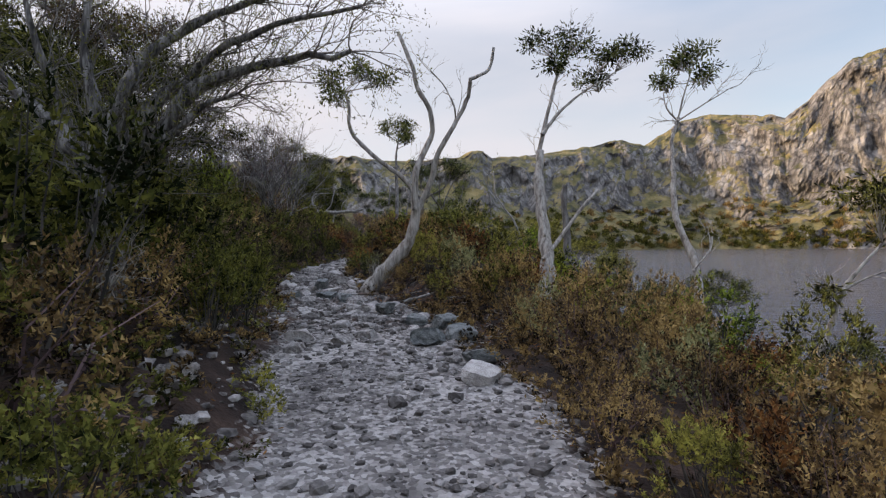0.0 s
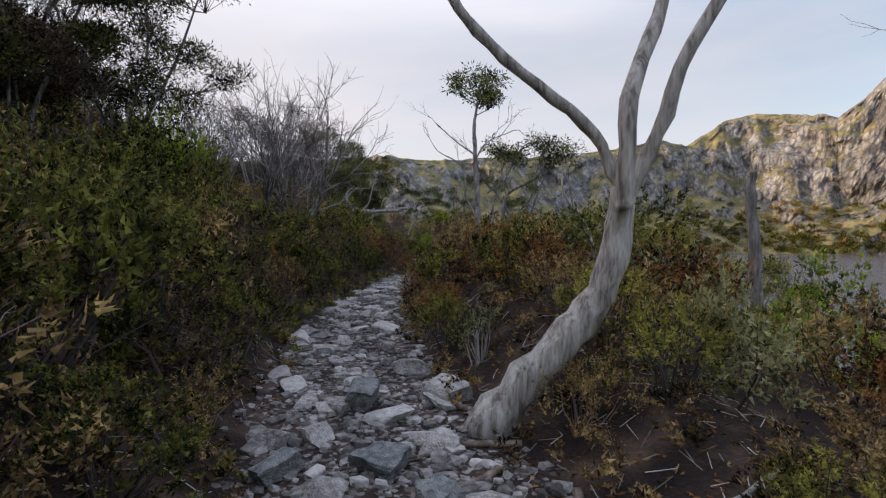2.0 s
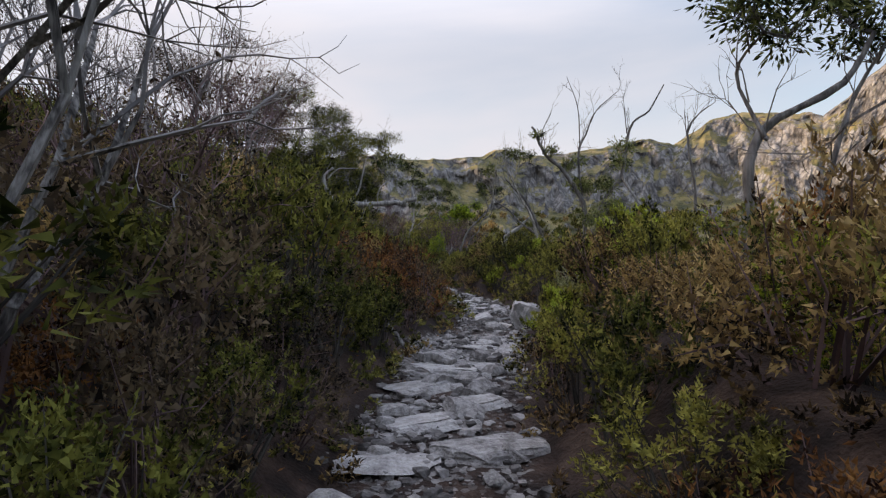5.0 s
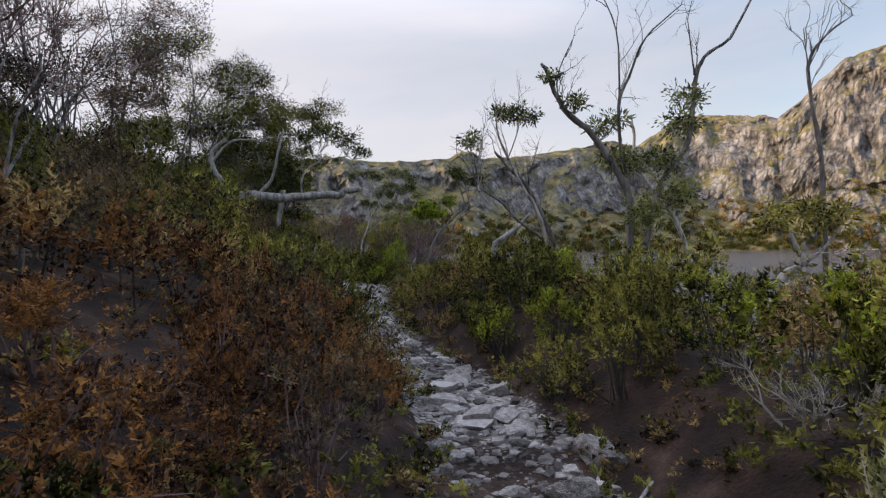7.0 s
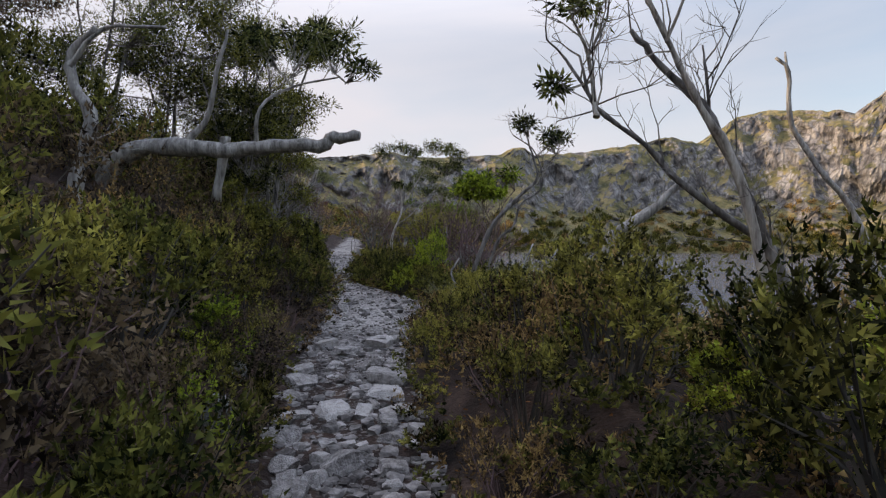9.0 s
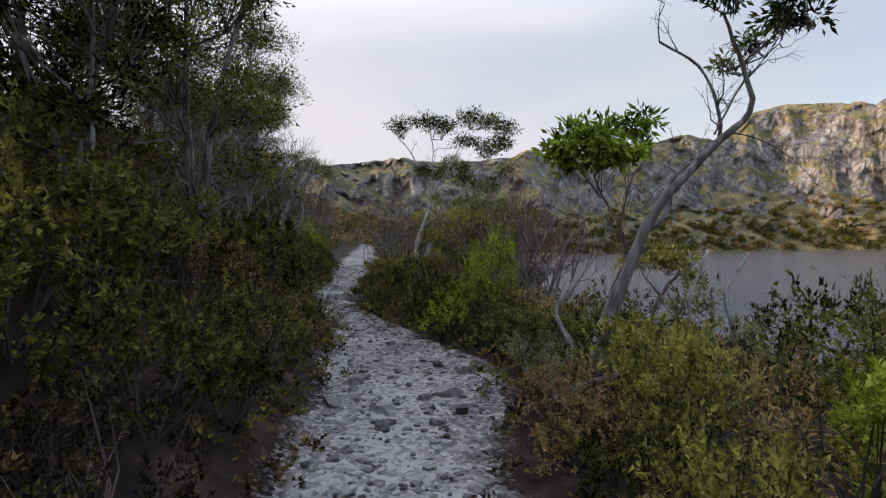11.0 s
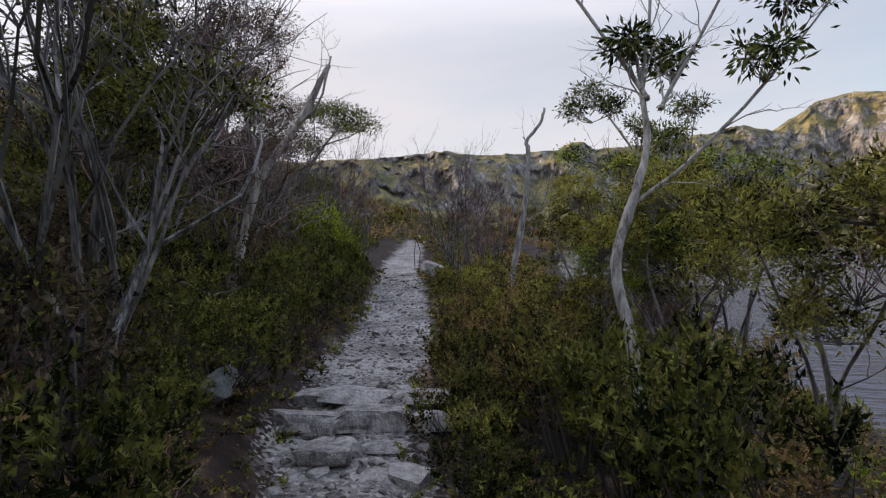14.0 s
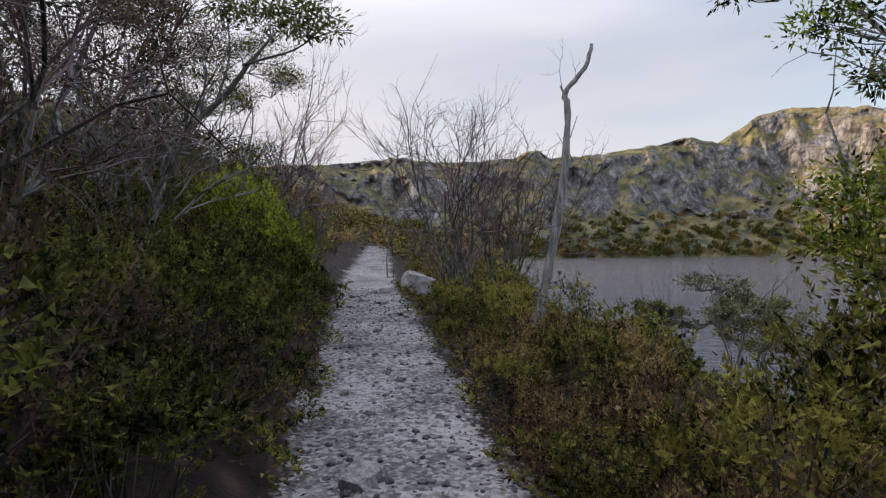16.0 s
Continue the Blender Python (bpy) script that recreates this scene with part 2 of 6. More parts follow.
c_n.inputs["Scale"].default_value, c_n.inputs["Detail"].default_value = 0.045, 10
c_n.inputs["Roughness"].default_value = 0.65
nt.links.new(c_pos.outputs["Object"], c_n.inputs["Vector"])
c_sum = nt.nodes.new("ShaderNodeMath")
c_sum.operation = "MULTIPLY_ADD"
c_sum.inputs[1].default_value = 1.7
nt.links.new(c_n.outputs[0], c_sum.inputs[0])
nt.links.new(c_xyz.outputs[2], c_sum.inputs[2])
c_fac = nt.nodes.new("ShaderNodeMapRange")
c_fac.inputs[1].default_value, c_fac.inputs[2].default_value = 1.45, 1.62
nt.links.new(c_sum.outputs[0], c_fac.inputs[0])
c_n2 = nt.nodes.new("ShaderNodeTexNoise")
c_n2.inputs["Scale"].default_value, c_n2.inputs["Detail"].default_value = 0.12, 9
nt.links.new(c_pos.outputs["Object"], c_n2.inputs["Vector"])
c_ramp = nt.nodes.new("ShaderNodeValToRGB")
c_els = c_ramp.color_ramp.elements
c_els.new(0.5)
for el, (at, colour) in zip(c_els, ((0.36, (0.06, 0.058, 0.026)), (0.5, (0.15, 0.125, 0.052)), (0.66, (0.25, 0.19, 0.085)))):
    el.position, el.color = at, (*colour, 1)
nt.links.new(c_n2.outputs[0], c_ramp.inputs[0])
c_mix = nt.nodes.new("ShaderNodeMix")
c_mix.data_type = "RGBA"
nt.links.new(c_fac.outputs[0], c_mix.inputs[0])
nt.links.new(rock, c_mix.inputs[6])
nt.links.new(c_ramp.outputs[0], c_mix.inputs[7])
nt.links.new(c_mix.outputs[2], c_b.inputs["Base Color"])


# cracks in the rock, their crevice shade multiplied into its colour
k_map = nt.nodes.new("ShaderNodeMapping")
k_map.inputs["Rotation"].default_value = (0.3, 0.5, 0.4)
k_map.inputs["Scale"].default_value = (1.0, 1.0, 0.45)
k_warp = nt.nodes.new("ShaderNodeMix")
k_warp.data_type = "RGBA"
k_warp.blend_type = "LINEAR_LIGHT"
k_warp.inputs[0].default_value = 9.0
nt.links.new(c_pos.outputs["Object"], k_warp.inputs[6])
nt.links.new(c_n2.outputs[1], k_warp.inputs[7])
nt.links.new(k_warp.outputs[2], k_map.inputs[0])
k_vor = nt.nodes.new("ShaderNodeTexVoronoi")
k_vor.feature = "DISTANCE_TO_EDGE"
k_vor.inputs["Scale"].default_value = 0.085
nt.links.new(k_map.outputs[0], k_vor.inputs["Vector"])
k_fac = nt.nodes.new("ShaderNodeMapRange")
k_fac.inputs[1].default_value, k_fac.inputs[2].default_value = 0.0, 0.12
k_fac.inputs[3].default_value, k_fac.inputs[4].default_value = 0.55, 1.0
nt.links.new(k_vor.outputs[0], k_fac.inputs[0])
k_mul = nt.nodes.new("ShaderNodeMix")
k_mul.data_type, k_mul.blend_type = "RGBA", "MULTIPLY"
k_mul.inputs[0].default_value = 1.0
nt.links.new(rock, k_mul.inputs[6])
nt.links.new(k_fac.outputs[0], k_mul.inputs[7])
k_map2 = nt.nodes.new("ShaderNodeMapping")
k_map2.inputs["Rotation"].default_value = (0.1, 0.25, 1.1)
k_map2.inputs["Scale"].default_value = (1.0, 1.0, 0.3)
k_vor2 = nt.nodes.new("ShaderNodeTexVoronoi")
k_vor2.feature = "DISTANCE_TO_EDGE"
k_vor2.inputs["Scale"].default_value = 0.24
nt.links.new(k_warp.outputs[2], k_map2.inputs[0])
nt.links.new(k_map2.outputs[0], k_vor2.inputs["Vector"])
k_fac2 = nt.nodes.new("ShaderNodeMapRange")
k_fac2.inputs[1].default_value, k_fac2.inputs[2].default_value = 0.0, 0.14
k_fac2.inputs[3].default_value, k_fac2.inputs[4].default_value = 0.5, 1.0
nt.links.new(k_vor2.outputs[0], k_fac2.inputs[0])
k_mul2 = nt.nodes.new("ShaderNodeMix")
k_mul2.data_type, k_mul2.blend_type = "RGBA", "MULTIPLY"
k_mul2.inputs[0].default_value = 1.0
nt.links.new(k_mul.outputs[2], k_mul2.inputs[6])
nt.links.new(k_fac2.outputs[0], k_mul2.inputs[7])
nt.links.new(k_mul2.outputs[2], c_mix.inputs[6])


# ---- mesh helpers ----
def mesh_np(name, verts, tris, mats, index=None, smooth=False):
    """A mesh from arrays of corners and triangles."""
    verts, tris = np.asarray(verts, np.float32).reshape(-1, 3), np.asarray(tris, np.int32).reshape(-1, 3)
    me = bpy.data.meshes.new(name)
    me.vertices.add(len(verts))
    me.vertices.foreach_set("co", verts.ravel())
    me.loops.add(tris.size)
    me.loops.foreach_set("vertex_index", tris.ravel())
    me.polygons.add(len(tris))
    me.polygons.foreach_set("loop_start", np.arange(0, tris.size, 3, dtype=np.int32))
    me.polygons.foreach_set("loop_total", np.full(len(tris), 3, np.int32))
    for m in mats:
        me.materials.append(m)
    if index is not None:
        me.polygons.foreach_set("material_index", np.asarray(index, np.int32))
    me.polygons.foreach_set("use_smooth", np.full(len(tris), smooth))
    me.update(calc_edges=True)
    return me


def join(pieces):
    """Several (corners, triangles) as one."""
    vs, ts, n = [], [], 0
    for v, t in pieces:
        if len(v):
            vs.append(np.asarray(v, float).reshape(-1, 3))
            ts.append(np.asarray(t, int).reshape(-1, 3) + n)
            n += len(vs[-1])
    return (np.concatenate(vs), np.concatenate(ts)) if vs else (np.zeros((0, 3)), np.zeros((0, 3), int))


def unit(v):
    return v / np.maximum(np.linalg.norm(v, axis=-1, keepdims=True), 1e-9)


def sticks(p0, p1, r0, r1):
    """Many thin three-sided tapered twigs."""
    p0, p1 = np.asarray(p0, float).reshape(-1, 3), np.asarray(p1, float).reshape(-1, 3)
    r0, r1 = np.broadcast_to(r0, len(p0)), np.broadcast_to(r1, len(p0))
    d = unit(p1 - p0)
    a = unit(np.cross(d, np.where(np.abs(d[:, 2:3]) > 0.9, [[1.0, 0, 0]], [[0, 0, 1.0]])))
    b = np.cross(d, a)
    rings = []
    for p, r in ((p0, r0), (p1, r1)):
        for k in range(3):
            w = 2 * math.pi * k / 3
            rings.append(p + r[:, None] * (a * math.cos(w) + b * math.sin(w)))
    v = np.stack(rings, 1).reshape(-1, 3)
    base = np.array([[0, 1, 4], [0, 4, 3], [1, 2, 5], [1, 5, 4], [2, 0, 3], [2, 3, 5]])
    t = (base[None] + 6 * np.arange(len(p0))[:, None, None]).reshape(-1, 3)
    return v, t


def leaves(at, way, length, width, rng, droop=0.0):
    """Many folded leaf blades that start at a point and run along a direction."""
    n = len(at)
    way = unit(way + rng.normal(0, 1e-3, (n, 3)) - np.array([0, 0, droop]))
    side = unit(np.cross(way, rng.normal(0, 1, (n, 3))))
    up = np.cross(side, way)
    ln = (length * rng.uniform(0.65, 1.25, n))[:, None]
    wd = (width * rng.uniform(0.7, 1.2, n))[:, None]
    v = np.stack([at, at + way * ln * 0.5 + side * wd * 0.5 + up * wd * 0.18, at + way * ln, at + way * ln * 0.5 - side * wd * 0.5 + up * wd * 0.18], 1).reshape(-1, 3)
    t = (np.array([[0, 1, 2], [0, 2, 3]])[None] + 4 * np.arange(n)[:, None, None]).reshape(-1, 3)
    return v, t


def blades(at, way, length, width, rng):
    """Many narrow three-cornered needles."""
    n = len(at)
    way = unit(way)
    side = unit(np.cross(way, rng.normal(0, 1, (n, 3))))
    ln = (length * rng.uniform(0.6, 1.25, n))[:, None]
    wd = (width * rng.uniform(0.7, 1.2, n))[:, None]
    v = np.stack([at + side * wd * 0.5, at + way * ln, at - side * wd * 0.5], 1).reshape(-1, 3)
    return v, np.arange(3 * n).reshape(-1, 3)


def limb(points, r0, r1, sides=8, steps=4, knobs=0.12, seed=0):
    """A bent, knobbly, tapered limb through some points, closed at its ends."""
    rng = np.random.default_rng(seed)
    p = np.asarray(points, float)
    q = np.vstack([2 * p[0] - p[1], p, 2 * p[-1] - p[-2]])
    line = []
    for i in range(1, len(q) - 2):
        for s in range(steps):
            t = s / steps
            line.append(0.5 * (2 * q[i] + (q[i + 1] - q[i - 1]) * t + (2 * q[i - 1] - 5 * q[i] + 4 * q[i + 1] - q[i + 2]) * t * t + (3 * q[i] - q[i - 1] - 3 * q[i + 1] + q[i + 2]) * t ** 3))
    line.append(p[-1])
    line = np.array(line)
    n = len(line)
    line[1:-1] += rng.normal(0, 0.10 * r0, (n - 2, 3))
    d = unit(np.gradient(line, axis=0))
    a = unit(np.cross(d, [0.31, 0.93, 0.2]))
    b = np.cross(d, a)
    w = np.arange(sides) * 2 * math.pi / sides
    r = np.linspace(r0, r1, n)[:, None] * (1 + rng.normal(0, knobs, (n, sides)) * 0.7 + rng.normal(0, knobs, (n, 1)) * 0.5)
    v = (line[:, None] + r[..., None] * (a[:, None] * np.cos(w)[None, :, None] + b[:, None] * np.sin(w)[None, :, None])).reshape(-1, 3)
    t = []
    for i in range(n - 1):
        for k in range(sides):
            x, y = i * sides + k, i * sides + (k + 1) % sides
            t += [(x, y, y + sides), (x, y + sides, x + sides)]
    for k in range(1, sides - 1):
        t.append((0, k + 1, k))
        e = (n - 1) * sides
        t.append((e, e + k, e + k + 1))
    return v, np.array(t)


def part(name, me, parent, label=""):
    ob = new(name, me)
    ob.parent = parent
    if label:
        ob["label"] = label
    return ob


def thing(name, label, category, at=(0, 0, 0), group="", kind=""):
    ob = new(name)
    ob.location = at
    ob.empty_display_size = 0.1
    return tagged(ob, label, category, group, kind)


def shifted(vt, at):
    return vt[0] - np.asarray(at, float), vt[1]


def value_noise(x, y, seed=0):
    """Smooth noise between 0 and 1 on a unit lattice."""
    x, y = np.asarray(x, float), np.asarray(y, float)
    xi, yi = np.floor(x).astype(np.int64), np.floor(y).astype(np.int64)
    u, v = x - xi, y - yi
    u, v = u * u * (3 - 2 * u), v * v * (3 - 2 * v)

    def corner(i, j):
        h = (i * 374761393 + j * 668265263 + seed * 974711) & 0x7FFFFFFF
        h = ((h ^ (h >> 13)) * 1274126177) & 0x7FFFFFFF
        return ((h ^ (h >> 16)) & 0xFFFF) / 65535.0

    return (corner(xi, yi) * (1 - u) + corner(xi + 1, yi) * u) * (1 - v) + (corner(xi, yi + 1) * (1 - u) + corner(xi + 1, yi + 1) * u) * v


def fbm(x, y, octaves=4, seed=0):
    total, gain = 0.0, 0.5
    for k in range(octaves):
        total = total + gain * value_noise(x * 2 ** k, y * 2 ** k, seed + k)
        gain *= 0.5
    return total


def smooth(a, b, x):
    t = np.clip((x - a) / (b - a), 0, 1)
    return t * t * (3 - 2 * t)


# ---- the lie of the land ----
TRAIL_Y = [-8, 0, 2.3, 3.7, 4.9, 6, 8.2, 10.2, 12, 14, 16, 17.7, 19, 21, 23, 25, 27.7, 30, 31.6, 32.8, 34.8, 37, 39, 42, 45, 48, 55, 75]
TRAIL_L = [-0.2, -0.7, -0.92, -1.2, -1.6, -1.9, -2.55, -3.05, -3.25, -3.5, -3.62, -3.5, -3.25, -2.98, -3.3, -4.1, -4.9, -5.15, -5.55, -5.9, -6.8, -7.7, -8.3, -8.95, -9.7, -10.45, -12.3, -16.5]
TRAIL_R = [1.3, 0.85, 0.67, 0.55, 0.1, -0.15, -1.2, -1.85, -2.3, -2.5, -2.63, -2.5, -2.3, -2.1, -2.6, -3.3, -3.85, -4.1, -4.1, -4.8, -5.8, -6.9, -7.3, -7.75, -8.45, -9.3, -11.0, -15.1]
RISE_Y = [-8, 0, 2.6, 5.2, 7.8, 9, 12, 15.4, 16.6, 17.9, 22.5, 25, 27.5, 29.2, 30.6, 33, 34.3, 36.9, 37.7, 38.1, 42, 45, 50, 60, 90]
RISE_Z = [-0.3, 0.2, 0.36, 0.54, 0.67, 0.77, 0.86, 0.86, 0.95, 1.0, 1.0, 1.04, 1.1, 1.17, 1.24, 1.28, 1.28, 1.24, 1.25, 1.37, 1.32, 1.43, 1.74, 2.05, 3.6]
MOUND_Y = [-8, 0, 6, 10, 14, 20, 26, 30, 40, 90]
MOUND_Z = [0.0, 0.0, 0.15, 0.65, 0.85, 0.7, 0.65, 0.15, 0.0, 0.0]
LAKE_Z = -2.5
fine_y = np.arange(-8, 90, 0.2)


def soften(ys, zs):
    k = np.hanning(9)
    line = np.interp(fine_y, ys, zs)
    return np.convolve(np.pad(line, 4, mode="edge"), k / k.sum(), mode="valid")


F_L, F_R, F_Z = soften(TRAIL_Y, TRAIL_L), soften(TRAIL_Y, TRAIL_R), soften(RISE_Y, RISE_Z)


def edge_left(y):
    return np.interp(y, fine_y, F_L)


def edge_right(y):
    return np.interp(y, fine_y, F_R)


def ground_z(x, y):
    x, y = np.asarray(x, float), np.asarray(y, float)
    dl, dr = edge_left(y) - x, x - edge_right(y)
    z = np.interp(y, fine_y, F_Z)
    hill = 1 - smooth(95, 190, y)
    l, r = np.maximum(dl, 0), np.maximum(dr, 0)
    z = z + (0.12 * smooth(0, 0.4, l) + 0.33 * np.minimum(l, 110) + 0.05 * np.clip(l - 20, 0, 90) + 5 * smooth(20, 120, l) * (fbm(x / 25, y / 25, 4, 5) - 0.45)) * hill
    z = z + 0.85 * np.exp(-((y - 28.5) / 3.2) ** 2) * smooth(0.2, 2.4, l) * (1 - smooth(6, 14, l))
    m = np.interp(y, MOUND_Y, MOUND_Z)
    z = z + m * smooth(0, 0.9, r) * (1 - smooth(3, 7, r)) - 0.21 * np.minimum(r, 3) - 0.36 * np.maximum(r - 3, 0) - np.maximum(z - 1.5, 0) * smooth(0.5, 6, r) * (dr > 0)
    z = z + (fbm(x / 1.7, y / 1.7, 4, 9) - 0.47) * 0.22 * smooth(0, 0.8, np.maximum(l, r))
    z = z + (fbm(x / 0.35, y / 0.35, 3, 3) - 0.44) * 0.06
    return np.maximum(z, LAKE_Z - 2.5 + 0.3 * value_noise(x / 9, y / 9))


def spread(fine_from, fine_to, step, far_low, far_high):
    mid = np.arange(fine_from, fine_to, step)
    grow = step * np.cumsum(1.13 ** np.arange(1, 90))
    low, high = fine_from - grow, mid[-1] + grow
    return np.concatenate([low[low > far_low][::-1], mid, high[high < far_high]])


gx, gy = spread(-14, 4, 0.16, -1500, 1500), spread(-1, 52, 0.16, -1500, 1500)
X, Y = np.meshgrid(gx, gy)
Z = ground_z(X, Y)
nx, ny = len(gx), len(gy)
idx = np.arange(nx * ny).reshape(ny, nx)
a, b, c, d = idx[:-1, :-1].ravel(), idx[:-1, 1:].ravel(), idx[1:, 1:].ravel(), idx[1:, :-1].ravel()
ground_me = mesh_np("ground", np.stack([X.ravel(), Y.ravel(), Z.ravel()], 1), np.concatenate([np.stack([a, b, c], 1), np.stack([a, c, d], 1)]), [M["ground"]], smooth=True)
inside = np.minimum(X - edge_left(Y), edge_right(Y) - X)
mask = smooth(-0.22, 0.16, inside + 0.25 * (value_noise(X / 0.4, Y / 0.4, 4) - 0.5)) * (1 - smooth(70, 90, Y))
mask = mask * (1 - 0.65 * smooth(4.5, 6, Y) * (1 - smooth(17, 18, Y)) - 0.7 * smooth(22.5, 24, Y) * (1 - smooth(27, 29, Y)))
mask = mask * (1 - 0.75 * smooth(18.6, 19.3, Y) * (1 - smooth(21.0, 22.2, Y)))
attr = ground_me.attributes.new("trail", "FLOAT", "POINT")
attr.data.foreach_set("value", mask.ravel().astype(np.float32))
ground = tagged(new("ground", ground_me), "dark peaty soil and leaf litter with a pale gravel trail", "ground", kind="structure")

lake_x, lake_y = np.linspace(-700, 1500, 60), np.linspace(-900, 1400, 60)
LX, LY = np.meshgrid(lake_x, lake_y)
li = np.arange(3600).reshape(60, 60)
a, b, c, d = li[:-1, :-1].ravel(), li[:-1, 1:].ravel(), li[1:, 1:].ravel(), li[1:, :-1].ravel()
water = tagged(new("water", mesh_np("water", np.stack([LX.ravel(), LY.ravel(), np.full(3600, LAKE_Z)], 1), np.concatenate([np.stack([a, b, c], 1), np.stack([a, c, d], 1)]), [M["water"]])), "dark rippled water of a mountain lake", "lake", kind="structure")

# ---- far cliffs round the lake ----
RIDGE_B = [-60, -35, -18, -13, -10.2, -6.7, -2, 1.2, 2.4, 3.6, 4.5, 9.1, 12, 14.8, 17.4, 19.6, 22.7, 25.3, 30.6, 31.4, 33.1, 34.5, 36.3, 38.4, 48, 60, 80, 110]
RIDGE_E = [0.1, 0.13, 0.15, 0.158, 0.165, 0.157, 0.158, 0.163, 0.176, 0.172, 0.162, 0.165, 0.171, 0.177, 0.184, 0.17, 0.206, 0.216, 0.203, 0.196, 0.22, 0.247, 0.272, 0.28, 0.3, 0.29, 0.25, 0.2]
RANGE_B = [-60, -13, 2, 10, 17, 25, 31, 38, 60, 110]
RANGE_R = [260, 275, 312, 350, 385, 430, 400, 395, 410, 400]
FAR = 2.2
SHORE_B = [-60, -5, 5, 12, 20, 35, 60, 110]
SHORE_R = [180, 200, 225, 265, 300, 335, 340, 320]
bear = np.concatenate([np.linspace(-60, -22, 60), np.linspace(-22, 46, 760), np.linspace(46, 110, 60)[1:]])
us = np.concatenate([np.linspace(-0.12, 1, 100), [1.04, 1.12, 1.3, 1.6]])
BB, UU = np.meshgrid(bear, us)
ridge_r, shore_r = np.interp(BB, RANGE_B, RANGE_R), np.interp(BB, SHORE_B, SHORE_R)
shore_r = shore_r + 10 * (fbm(BB / 2.5, 0 * BB, 4, 21) - 0.47)
ridge_z = LAKE_Z + (1.4 - LAKE_Z) / FAR + ridge_r * (np.interp(BB, RIDGE_B, RIDGE_E) + 0.006 * (fbm(BB / 0.8, 0 * BB + 3, 4, 31) - 0.47))
steep = 0.42 + 0.16 * (fbm(BB / 4, 0 * BB + 9, 3, 41) - 0.47)
lift = np.where(UU < steep, 0.30 * UU / steep, 0.30 + 0.70 * smooth(0, 1, (UU - steep) / (1.0 - steep)) ** 0.85)
lift = np.where(UU > 1, 1 - (UU - 1) * 0.7, lift)
body = smooth(-0.02, 0.2, UU) * (1 - smooth(0.9, 1.0, UU))
wx, wy = BB * 6.3, UU * 115.0
bend = 14 * (fbm(wx / 45, wy / 45, 3, 81) - 0.47)
gully = np.abs(fbm((wx + 0.5 * wy + bend) / 38, (wy - 0.2 * wx) / 90, 4, 51) - 0.47) * 2
block = np.abs(fbm((wx + bend) / 17, (wy + 0.3 * wx) / 20, 4, 61) - 0.47) * 2
crag = fbm(wx / 6, wy / 7, 4, 71) - 0.47
rr = shore_r + (ridge_r - shore_r) * UU + body * (gully * 13 - 3 + block * 11 - 3 + crag * 10)
zz = LAKE_Z + (ridge_z - LAKE_Z) * lift + body * (crag * 4 - gully * 3)
th = np.radians(BB)
mb, mu = len(bear), len(us)
mi = np.arange(mb * mu).reshape(mu, mb)
a, b, c, d = mi[:-1, :-1].ravel(), mi[:-1, 1:].ravel(), mi[1:, 1:].ravel(), mi[1:, :-1].ravel()
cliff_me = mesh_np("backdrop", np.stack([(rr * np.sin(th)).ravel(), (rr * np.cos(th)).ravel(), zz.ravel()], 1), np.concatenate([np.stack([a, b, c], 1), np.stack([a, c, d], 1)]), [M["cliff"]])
backdrop = tagged(new("backdrop", cliff_me), "grey craggy cliffs with ochre grass slopes above the lake", "mountain", kind="structure")
backdrop.scale = (FAR, FAR, FAR)
backdrop.location = (0, 0, LAKE_Z * (1 - FAR))


# ---- plants ----
def tufts_of(at, way, face, length, width, rng):
    """Many narrow leaves whose upper sides turn towards a direction."""
    n = len(at)
    way = unit(way)
    side = unit(np.cross(way, face + rng.normal(0, 0.35, (n, 3))))
    ln = (length * rng.uniform(0.65, 1.25, n))[:, None]
    wd = (width * rng.uniform(0.75, 1.2, n))[:, None]
    v = np.stack([at + side * wd * 0.5, at + way * ln, at - side * wd * 0.5], 1).reshape(-1, 3)
    return v, np.arange(3 * n).reshape(-1, 3)


